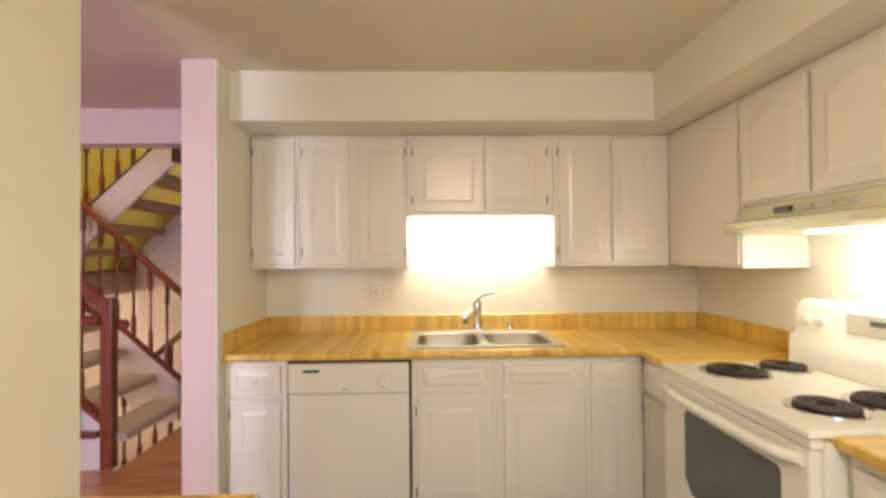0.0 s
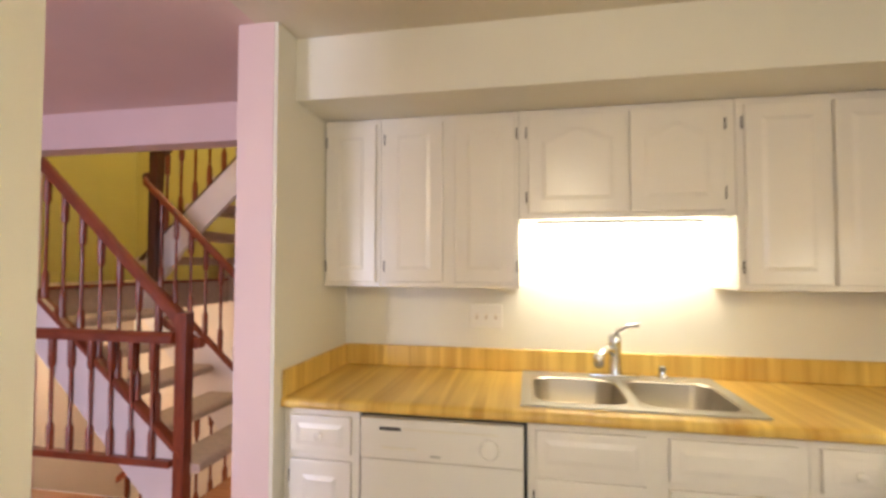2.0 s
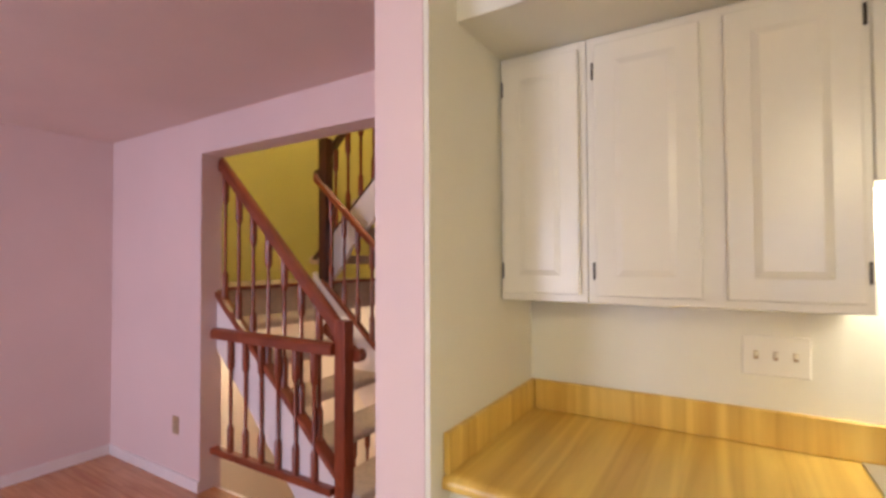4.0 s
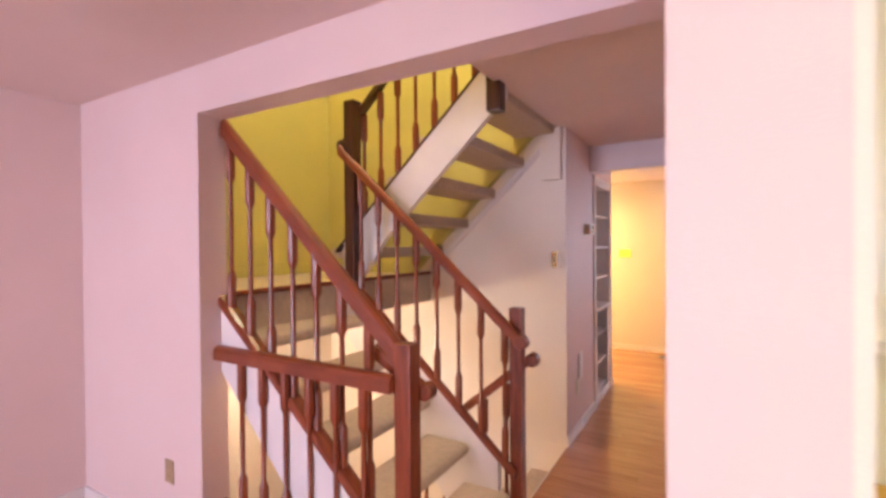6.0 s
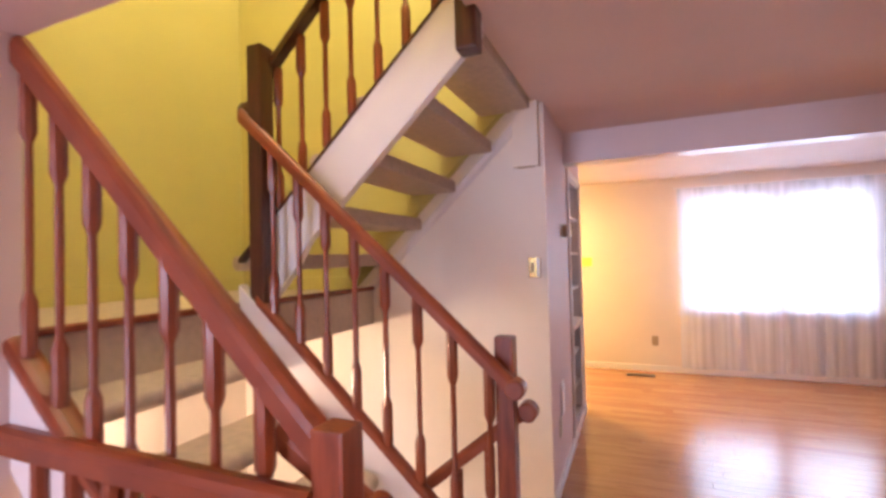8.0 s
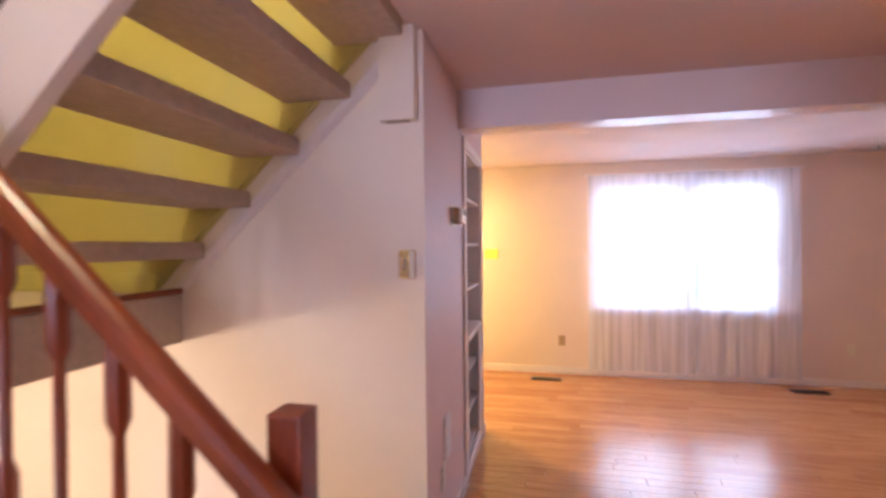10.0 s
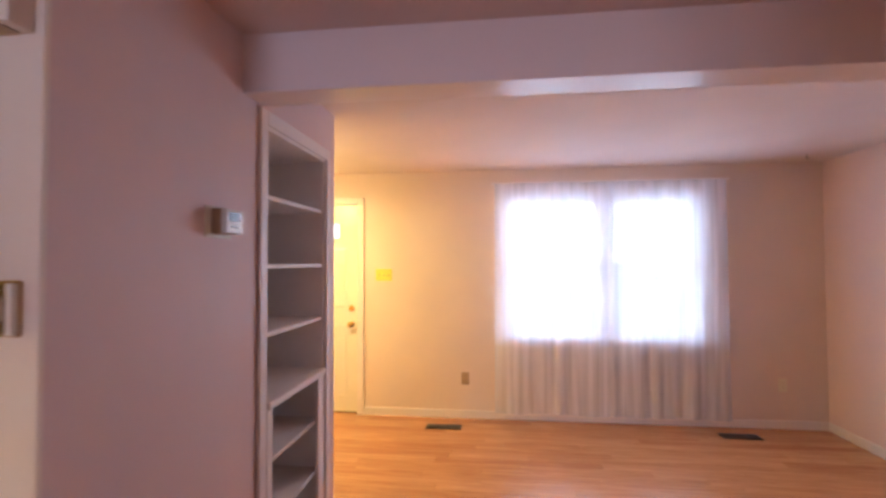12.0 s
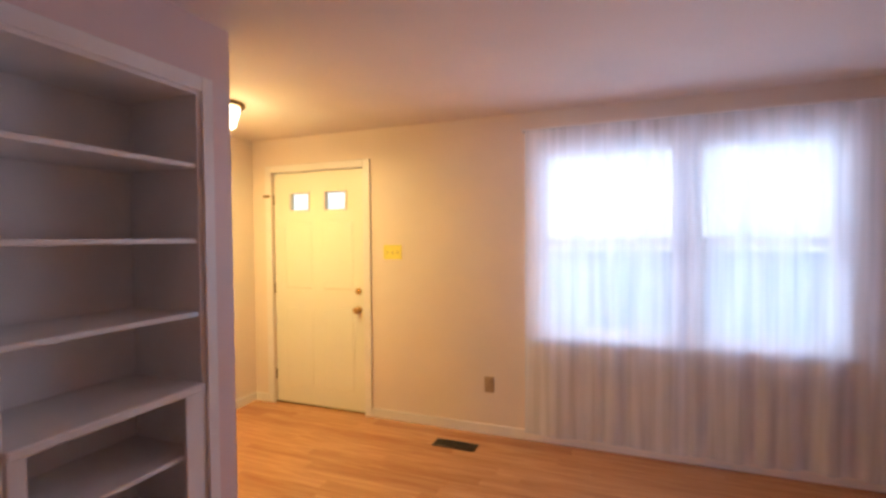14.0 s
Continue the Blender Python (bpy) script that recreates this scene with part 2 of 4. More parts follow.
def prism(bm, outline, axis, a, b):
    """An outline in the two other axes, in their order, drawn out along axis from a to b."""
    def at(p, v):
        return {"x": (v, p[0], p[1]), "y": (p[0], v, p[1]), "z": (p[0], p[1], v)}[axis]
    lo = [bm.verts.new(at(p, a)) for p in outline]
    hi = [bm.verts.new(at(p, b)) for p in outline]
    bm.faces.new(lo)
    bm.faces.new(hi[::-1])
    n = len(outline)
    for i in range(n):
        bm.faces.new((lo[i], hi[i], hi[(i + 1) % n], lo[(i + 1) % n]))
    return bm


def lathe(bm, profile, base=(0, 0, 0), axis="z", n=14):
    """A turned shape: profile of (radius, height) about a line through base."""
    rings = []
    for r, h in profile:
        ring = []
        for k in range(n):
            c, s = r * math.cos(2 * math.pi * k / n), r * math.sin(2 * math.pi * k / n)
            d = {"z": (c, s, h), "x": (h, c, s), "y": (s, h, c)}[axis]
            ring.append(bm.verts.new((base[0] + d[0], base[1] + d[1], base[2] + d[2])))
        rings.append(ring)
    for a, b in zip(rings, rings[1:]):
        for k in range(n):
            bm.faces.new((a[k], a[(k + 1) % n], b[(k + 1) % n], b[k]))
    bm.faces.new(rings[0][::-1])
    bm.faces.new(rings[-1])
    return bm


def sweep(bm, points, radius, n=10):
    """A round bar along points."""
    rings = []
    pts = [Vector(p) for p in points]
    for i, p in enumerate(pts):
        d = (pts[min(i + 1, len(pts) - 1)] - pts[max(i - 1, 0)]).normalized()
        side = d.cross(Vector((0, 0, 1)))
        side = Vector((1, 0, 0)) if side.length < 1e-3 else side.normalized()
        up = side.cross(d)
        rings.append([bm.verts.new(p + radius * (side * math.cos(2 * math.pi * k / n) + up * math.sin(2 * math.pi * k / n))) for k in range(n)])
    for a, b in zip(rings, rings[1:]):
        for k in range(n):
            bm.faces.new((a[k], a[(k + 1) % n], b[(k + 1) % n], b[k]))
    bm.faces.new(rings[0][::-1])
    bm.faces.new(rings[-1])
    return bm


def mesh(name, bm, mat, smooth=False):
    bmesh.ops.recalc_face_normals(bm, faces=bm.faces)
    me = bpy.data.meshes.new(name)
    bm.to_mesh(me)
    bm.free()
    me.materials.append(mat)
    if smooth:
        me.shade_smooth()
        me.set_sharp_from_angle(angle=radians(40))
    return me


def part(name, bm, mat, parent, label="", smooth=False):
    ob = new(name, mesh(name, bm, mat, smooth))
    ob.parent = parent
    if parent.type == "MESH" or parent.location.length:
        ob.matrix_parent_inverse = parent.matrix_basis.inverted()
    return tagged(ob, label)


def box(name, parent, mat, x0, x1, y0, y1, z0, z1, bevel=0.003, label="", segments=1):
    return part(name, cuboid(bmesh.new(), x0, x1, y0, y1, z0, z1, bevel, segments), mat, parent, label)


def thing(name, label, category, at=(0, 0, 0), group=""):
    ob = new(name)
    ob.location = at
    ob.empty_display_size = 0.1
    return tagged(ob, label, category, group)


def solid(name, bm, mat, label, category, kind="structure", smooth=False):
    return tagged(new(name, mesh(name, bm, mat, smooth)), label, category, "", kind)


def wall(name, mat, label, *boxes, category="wall"):
    bm = bmesh.new()
    for b in boxes:
        cuboid(bm, *b)
    return solid(name, bm, mat, label, category)


# ---- the shell ----
CEIL = 2.33
wall("wall_kitchen_north", WHITE_PAINT, "white painted kitchen wall behind the sink", (-0.12, 2.62, 3.48, 3.56, 0, CEIL))
wall("wall_kitchen_east", WHITE_PAINT, "white painted kitchen wall behind the range", (2.62, 2.76, -1.5, 3.56, 0, CEIL))
wall("wall_kitchen_south", WHITE_PAINT, "plain white kitchen end wall", (-0.13, 0.6, -1.64, -1.5, 0, CEIL), (1.9, 2.76, -1.64, -1.5, 0, CEIL), (0.6, 1.9, -1.64, -1.5, 0, 1.0), (0.6, 1.9, -1.64, -1.5, 2.05, CEIL))
wall("wall_kitchen_west_end", WHITE_PAINT, "white kitchen side of the short wall", (-0.12, -0.105, 2.803, 3.48, 0, CEIL))
wall("wall_pillar", PINK_PAINT, "blush painted wall end between kitchen and hall", (-0.27, -0.12, 2.80, 3.66, 0, CEIL))
wall("wall_kitchen_dining", WHITE_PAINT, "pale painted wall beside the kitchen opening", (-0.27, -0.13, -1.5, 1.98, 0, CEIL))
wall("wall_living_south", PINK_PAINT, "blush painted living room back wall", (-0.12, 2.66, 3.56, 3.66, 0, CEIL))
wall("wall_living_east", PINK_PAINT, "blush painted living room side wall", (2.66, 2.80, 3.56, 9.27, 0, CEIL))
wall("wall_dining_west", PINK_PAINT, "blush painted dining room wall", (-3.59, -3.45, -1.64, 3.69, -0.2, CEIL))
wall("wall_dining_south", PINK_PAINT, "blush painted wall round the patio door",
     (-3.45, -2.65, -1.64, -1.5, 0, CEIL), (-1.25, -0.13, -1.64, -1.5, 0, CEIL), (-2.65, -1.25, -1.64, -1.5, 2.08, CEIL))
wall("wall_stair_opening", PINK_PAINT, "blush painted wall with a wide opening to the stairs",
     (-3.45, -2.295, 3.55, 3.69, -0.2, CEIL), (-2.295, -0.27, 3.55, 3.69, 2.11, CEIL))
wall("wall_stair_north", CREAM_PAINT, "cream stairwell wall under the upper flight", (-3.45, -1.14, 5.61, 5.622, 0, 2.58))
wall("wall_stair_core", CREAM_PAINT, "plain core of the stairwell wall", (-3.45, -1.30, 5.622, 5.73, 0, 2.58))
wall("wall_stair_north_upper", YELLOW_PAINT, "mustard yellow wall above the upper floor", (-3.45, -1.14, 5.61, 5.73, 2.58, 5.0))
wall("wall_stair_north_lower", CREAM_PAINT, "cream stairwell wall down to the lower level", (-3.45, -1.142, 5.61, 5.73, -2.6, -0.001))
bm = prism(bmesh.new(), [(-3.45, 1.26), (-2.42, 1.26), (-1.20, 2.455), (-1.20, 5.0), (-3.45, 5.0)], "y", 5.602, 5.61)
solid("wall_stair_yellow", bm, YELLOW_PAINT, "mustard yellow stairwell wall above the stringer", "wall")
wall("wall_stair_west_lower", CREAM_PAINT, "cream stairwell wall below the landing", (-3.59, -3.45, 3.69, 5.73, -2.6, 1.2))
wall("wall_stair_west", YELLOW_PAINT, "mustard yellow stairwell wall above the landing", (-3.59, -3.45, 3.69, 5.73, 1.2, 5.0))
wall("wall_stair_south_lower", CREAM_PAINT, "cream wall below the dining room floor", (-3.45, -1.0, 3.55, 3.69, -2.6, -0.2))
wall("wall_stair_east_lower", CREAM_PAINT, "cream wall below the hall floor", (-1.14, -1.0, 3.69, 5.61, -2.6, -0.2))
wall("wall_upstairs", YELLOW_PAINT, "mustard yellow upstairs walls",
     (-3.45, 0.6, 3.55, 3.69, 2.58, 5.0), (0.6, 0.74, 3.55, 5.73, 2.58, 5.0), (-1.14, 0.6, 5.61, 5.73, 2.58, 5.0))
wall("wall_shelf", PINK_PAINT, "blush hall wall round the built-in shelves",
     (-1.30, -1.14, 5.622, 6.545, 0, CEIL), (-1.30, -1.14, 7.22, 7.37, 0, CEIL), (-1.30, -1.14, 6.545, 7.22, 2.045, CEIL))
wall("wall_foyer_south", BEIGE_PAINT, "beige wall of the foyer", (-2.81, -1.30, 7.24, 7.37, 0, CEIL))
wall("wall_foyer_west", BEIGE_PAINT, "beige side wall of the foyer", (-2.81, -2.67, 7.37, 9.27, 0, CEIL))
DX0, DX1, WX0, WX1, WZ0, WZ1 = -2.46, -1.525, -0.11, 1.63, 0.76, 2.06
wall("wall_north", BEIGE_PAINT, "beige painted wall with front door and wide window",
     (-2.67, DX0, 9.12, 9.27, 0, CEIL), (DX0, DX1, 9.12, 9.27, 2.04, CEIL), (DX1, WX0, 9.12, 9.27, 0, CEIL),
     (WX0, WX1, 9.12, 9.27, 0, WZ0), (WX0, WX1, 9.12, 9.27, WZ1, CEIL), (WX1, 2.66, 9.12, 9.27, 0, CEIL))
wall("beam", BEAM_PAINT, "blush painted drop beam across the ceiling", (-1.14, 2.66, 6.376, 6.53, 2.107, CEIL), category="beam")
wall("wall_ledge_box", CREAM_PAINT, "small boxed-out bump on the stair wall", (-1.312, -1.165, 5.555, 5.61, 1.954, CEIL), category="wall")
bump = bpy.data.objects["wall_ledge_box"]
box("vent_slot", bump, TAN, -1.29, -1.19, 5.566, 5.602, 1.9515, 1.9535, 0, "brown slot in the underside")
# ceilings
wall("ceiling_kitchen", KCEIL_PAINT, "warm white flat kitchen ceiling", (-0.2, 2.76, -1.64, 3.56, CEIL, 2.56), category="ceiling")
wall("ceiling_dining", CEIL_PAINT, "dusty pink flat ceiling", (-3.59, -0.2, -1.64, 3.69, CEIL, 2.56), category="ceiling")
wall("ceiling_hall", CEIL_PAINT, "dusty pink flat hall ceiling", (-1.20, 2.8, 3.69, 6.45, CEIL, 2.57), category="ceiling")
wall("ceiling_living", LIVING_CEIL, "flat living room ceiling, paint lightened to look window-lit", (-2.81, 2.8, 6.45, 9.27, CEIL, 2.56), category="ceiling")
wall("ceiling_upstairs", KCEIL_PAINT, "flat ceiling over the stairwell", (-3.59, 0.74, 3.55, 5.73, 5.0, 5.1), category="ceiling")
# kitchen soffit
wall("soffit", WHITE_PAINT, "white drywall soffit above the cabinets",
     (-0.105, 2.62, 2.943, 3.48, 2.075, CEIL), (2.09, 2.62, -1.5, 2.943, 2.075, CEIL), category="soffit")
# floors
wall("floor_kitchen", VINYL, "grey sheet vinyl kitchen floor", (-0.2, 2.62, -1.5, 3.48, -0.2, 0), category="floor")
wall("floor_lower", CARPET, "taupe carpet on the lower level", (-3.6, -1.0, 3.55, 5.73, -2.7, -2.6), category="floor")
wall("subfloor", TRIM, "floor slab edge round the stairwell",
     (-3.45, -0.2, -1.5, 3.69, -0.2, -0.02), (-1.16, 2.66, 3.66, 9.12, -0.2, -0.02), (-2.81, -1.16, 5.73, 9.27, -0.2, -0.02), category="floor")
wall("ground", GRASS, "winter lawn reaching the horizon", (-900, 900, 9.4, 1500, -0.5, -0.4), (-900, 900, -1500, -1.8, -0.5, -0.4), category="ground")
# baseboards
for i, b in enumerate([(-3.45, -2.295, 3.536, 3.55), (-3.45, -3.436, -1.5, 3.536), (-1.14, -1.126, 5.61, 6.50), (-1.465, -0.0, 9.106, 9.12),
                       (0.0, 2.66, 9.106, 9.12), (2.646, 2.66, 3.66, 9.106), (-2.67, -2.656, 7.37, 9.12), (-2.656, -2.53, 9.106, 9.12),
                       (-0.284, -0.27, 2.80, 3.66), (-1.14, -1.126, 7.27, 7.37)]):
    wall("baseboard", TRIM, "white painted baseboard", (*b, 0, 0.07), category="baseboard")

# ---- kitchen ----


def arch_panel(bm, axis, a0, a1, z0, z1, at, out, rise):
    """A raised field with a cathedral top, proud of a door face; axis is the way that the door runs."""
    n = 8
    pts = [(a0, z0), (a1, z0), (a1, z1 - rise)]
    for k in range(1, n):
        u = k / n
        pts.append((a1 + (a0 - a1) * u, z1 - rise + rise * math.sin(math.pi * u) ** 1.5))
    pts.append((a0, z1 - rise))
    ca, cz = (a0 + a1) / 2, (z0 + z1) / 2
    shrunk = [(p[0] + (0.018 if p[0] < ca else -0.018) * (abs(p[0] - ca) > 0.03), p[1] + (0.018 if p[1] < cz else -0.018)) for p in pts]

    def v(p, d):
        return bm.verts.new((p[0], at + out * d, p[1]) if axis == "x" else (at + out * d, p[0], p[1]))
    outer, inner = [v(p, 0.0005) for p in pts], [v(p, 0.0045) for p in shrunk]
    for i in range(len(pts)):
        j = (i + 1) % len(pts)
        bm.faces.new((outer[i], outer[j], inner[j], inner[i]))
    bm.faces.new(inner)
    return bm


def hinges(parent, axis, a, at, out, z0, z1):
    for z in (z0, z1):
        bm = bmesh.new()
        if axis == "x":
            cuboid(bm, a - 0.0028, a + 0.0028, min(at, at + out * 0.006), max(at, at + out * 0.006), z - 0.025, z + 0.025, 0.002)
        else:
            cuboid(bm, min(at, at + out * 0.006), max(at, at + out * 0.006), a - 0.004, a + 0.004, z - 0.025, z + 0.025, 0.002)
        part("hinge", bm, BRONZE, parent, "small dark metal hinge")


def panel_door(unit, axis, a0, a1, z0, z1, at, out, rise=0.05, hinge=None, name="door"):
    """A door or drawer front 18 mm thick whose outer face lies 18 mm before at."""
    lo, hi = sorted((at, at + out * 0.018))
    bm = bmesh.new()
    if axis == "x":
        cuboid(bm, a0, a1, lo, hi, z0, z1, 0.006, 2)
    else:
        cuboid(bm, lo, hi, a0, a1, z0, z1, 0.006, 2)
    front = part(name, bm, CABINET, unit)
    m = 0.055 if z1 - z0 > 0.25 else 0.028
    bm = arch_panel(bmesh.new(), axis, a0 + m, a1 - m, z0 + m, z1 - m, at + out * 0.018, out, rise if z1 - z0 > 0.25 else 0.0)
    part("raised_panel", bm, CABINET, front)
    if hinge is not None:
        hinges(unit, axis, hinge, at, out, z0 + 0.07, z1 - 0.07)
    return front


def wall_unit(x0, x1, z0, doors, label):
    """A hanging cabinet against the sink wall with its doors (left, right, hinge side)."""
    unit = thing("wall_cabinet", label, "cabinet", ((x0 + x1) / 2, 3.35, z0), "kitchen wall cabinets")
    box("body", unit, CABINET, x0 + 0.001, x1 - 0.001, 3.225, 3.478, z0, 2.073, 0.002)
    for a0, a1, side in doors:
        panel_door(unit, "x", a0, a1, z0 + 0.022, 2.045, 3.224, -1, 0.05 if z0 > 1.5 else 0.0, hinge={"l": a0 - 0.008, "r": a1 + 0.008}.get(side))
    return unit


wall_unit(-0.105, 0.165, 1.31, [(-0.09, 0.145, "l")], "white enamelled single-door wall cabinet beside the end wall")
wall_unit(0.165, 0.783, 1.31, [(0.19, 0.452, "l"), (0.505, 0.765, "r")], "white enamelled double-door wall cabinet with closed doors")
wall_unit(0.783, 1.63, 1.605, [(0.822, 1.222, "l"), (1.232, 1.585, "r")], "short white wall cabinet above the lit sink")
wall_unit(1.63, 2.31, 1.31, [(1.66, 1.955, "l"), (1.968, 2.225, "")], "white enamelled wall cabinet running into the corner")

corner_unit = thing("wall_cabinet", "white blank-panelled corner wall cabinet beside the hood", "cabinet", (2.46, 2.9, 1.31), "kitchen wall cabinets")
box("body", corner_unit, CABINET, 2.312, 2.618, 2.60, 3.476, 1.31, 2.073, 0.002)
box("blank_panel", corner_unit, CABINET, 2.300, 2.311, 2.615, 3.20, 1.325, 2.06, 0.003)
hood_unit = thing("wall_cabinet", "white double-door cabinet above the range hood", "cabinet", (2.46, 2.2, 1.60), "kitchen wall cabinets")
box("body", hood_unit, CABINET, 2.312, 2.618, 1.80, 2.598, 1.585, 2.073, 0.002)
panel_door(hood_unit, "y", 2.222, 2.575, 1.60, 2.045, 2.311, -1, 0.05, 2.583)
panel_door(hood_unit, "y", 1.825, 2.195, 1.60, 2.045, 2.311, -1, 0.05)
side_unit = thing("wall_cabinet", "white tall wall cabinet past the range hood", "cabinet", (2.46, 1.4, 1.31), "kitchen wall cabinets")
box("body", side_unit, CABINET, 2.312, 2.618, 1.0, 1.798, 1.31, 2.073, 0.002)
panel_door(side_unit, "y", 1.02, 1.39, 1.33, 2.045, 2.311, -1)
panel_door(side_unit, "y", 1.41, 1.775, 1.33, 2.045, 2.311, -1)

hood = thing("range_hood", "almond enamelled range hood with small switches", "range hood", (2.4, 2.2, 1.45))
bm = prism(bmesh.new(), [(2.20, 1.478), (2.30, 1.462), (2.618, 1.462), (2.618, 1.583), (2.30, 1.583), (2.25, 1.515), (2.20, 1.508)], "y", 1.79, 2.572)
bmesh.ops.bevel(bm, geom=list(bm.edges), offset=0.004, segments=1, affect="EDGES")
part("canopy", bm, ALMOND, hood)
for y0, y1, mt, nm in ((2.26, 2.34, DARK, "switch_plate"), (2.165, 2.235, SLOT, "vent_slot"), (2.075, 2.145, SLOT, "vent_slot"), (1.985, 2.055, SLOT, "vent_slot")):
    box(nm, hood, mt, 2.255, 2.275, y0, y1, 1.532, 1.556, 0.003)
box("lamp_lens", hood, TUBE, 2.36, 2.48, 2.08, 2.32, 1.454, 1.4615, 0.002, "glowing lamp lens under the hood")

sink_lamp = thing("under_cabinet_light", "white fluorescent light under the short cabinet", "light", (1.2, 3.38, 1.58))
box("housing", sink_lamp, APPLIANCE, 0.86, 1.56, 3.36, 3.47, 1.593, 1.604, 0.002)
box("diffuser", sink_lamp, TUBE, 0.88, 1.54, 3.37, 3.46, 1.586, 1.593, 0.002, "glowing white diffuser")


def base_unit(x0, x1, fronts, label, top=0.862):
    unit = thing("base_cabinet", label, "cabinet", ((x0 + x1) / 2, 3.15, 0), "kitchen base cabinets")
    box("body", unit, CABINET, x0 + 0.001, x1 - 0.001, 2.908, 3.478, 0.10, top, 0.002)
    box("face_frame", unit, CABINET, x0 + 0.001, x1 - 0.001, 2.888, 2.907, 0.10, 0.862, 0.002)
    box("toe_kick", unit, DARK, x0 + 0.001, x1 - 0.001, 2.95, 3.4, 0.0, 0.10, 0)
    for a0, a1, side in fronts:
        panel_door(unit, "x", a0, a1, 0.70, 0.84, 2.887, -1, name="drawer_front")
        panel_door(unit, "x", a0, a1, 0.13, 0.675, 2.887, -1, 0.0, {"l": a0 - 0.008, "r": a1 + 0.008}.get(side))
    return unit


u = base_unit(-0.105, 0.20, [(-0.075, 0.17, "l")], "narrow white base cabinet beside the dishwasher")
part("knob", lathe(bmesh.new(), [(0.006, 0), (0.006, -0.012), (0.014, -0.018), (0.014, -0.024), (0.004, -0.028)], (0.05, 2.868, 0.77), "y"), CABINET, u, "", True)
base_unit(0.815, 1.69, [(0.845, 1.205, "l"), (1.275, 1.655, "")], "white double sink base cabinet with false drawers", 0.70)
u = base_unit(1.69, 1.985, [(1.715, 1.905, "")], "narrow white corner base cabinet")
part("knob", lathe(bmesh.new(), [(0.006, 0), (0.006, -0.012), (0.014, -0.018), (0.014, -0.024), (0.004, -0.028)], (1.81, 2.868, 0.77), "y"), CABINET, u, "", True)


def side_base(y0, y1, label):
    unit = thing("base_cabinet", label, "cabinet", (2.3, (y0 + y1) / 2, 0), "kitchen base cabinets")
    box("body", unit, CABINET, 1.99, 2.618, y0 + 0.001, y1 - 0.001, 0.10, 0.862, 0.002)
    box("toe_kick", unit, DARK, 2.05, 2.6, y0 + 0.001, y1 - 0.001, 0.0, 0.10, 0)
    panel_door(unit, "y", y0 + 0.03, y1 - 0.03, 0.70, 0.84, 1.989, -1, name="drawer_front")
    panel_door(unit, "y", y0 + 0.03, y1 - 0.03, 0.13, 0.675, 1.989, -1, 0.0)


side_base(2.51, 2.886, "narrow white base cabinet between corner and range")
side_base(1.25, 1.74, "white base cabinet past the range")

dish = thing("dishwasher", "white built-in dishwasher under the counter, closed", "dishwasher", (0.507, 3.1, 0))
box("tub", dish, DARK, 0.203, 0.812, 2.895, 3.45, 0.02, 0.862, 0)
box("door", dish, APPLIANCE, 0.212, 0.803, 2.868, 2.896, 0.176, 0.70, 0.005, "plain white door panel", 2)
ctl = box("control_panel", dish, APPLIANCE, 0.212, 0.803, 2.860, 2.896, 0.705, 0.850, 0.006, "white control panel", 2)
box("kick_plate", dish, APPLIANCE, 0.212, 0.803, 2.872, 2.894, 0.03, 0.164, 0.003)
box("vent_slot", dish, DARK, 0.285, 0.365, 2.857, 2.861, 0.808, 0.82, 0.001, "dark vent slot")
box("latch_groove", dish, PLASTIC, 0.375, 0.72, 2.8575, 2.861, 0.812, 0.818, 0.001)
for x0, x1 in ((0.295, 0.37), (0.385, 0.425)):
    box("lettering_bar", dish, PLASTIC, x0, x1, 2.8585, 2.861, 0.742, 0.750, 0.0005)
box("badge", dish, STEEL, 0.475, 0.512, 2.858, 2.861, 0.722, 0.729, 0.0005)
part("dial", lathe(bmesh.new(), [(0.036, 0.002), (0.036, -0.006), (0.03, -0.012), (0.01, -0.013)], (0.685, 2.861, 0.765), "y", 24), APPLIANCE, dish, "", True)


def grid_slab(bm, xs, ys, holes, z0, z1):
    """One connected slab over a grid of cells, open at the cells named in holes."""
    vs = {}

    def v(i, j, z):
        if (i, j, z) not in vs:
            vs[i, j, z] = bm.verts.new((xs[i], ys[j], z))
        return vs[i, j, z]
    nx, ny = len(xs) - 1, len(ys) - 1

    def full(i, j):
        return 0 <= i < nx and 0 <= j < ny and (i, j) not in holes
    for i in range(nx):
        for j in range(ny):
            if not full(i, j):
                continue
            for z in (z0, z1):
                bm.faces.new((v(i, j, z), v(i + 1, j, z), v(i + 1, j + 1, z), v(i, j + 1, z)))
            for di, dj, a, b in ((-1, 0, (i, j), (i, j + 1)), (1, 0, (i + 1, j), (i + 1, j + 1)), (0, -1, (i, j), (i + 1, j)), (0, 1, (i, j + 1), (i + 1, j + 1))):
                if not full(i + di, j + dj):
                    bm.faces.new((v(*a, z0), v(*b, z0), v(*b, z1), v(*a, z1)))
    return bm


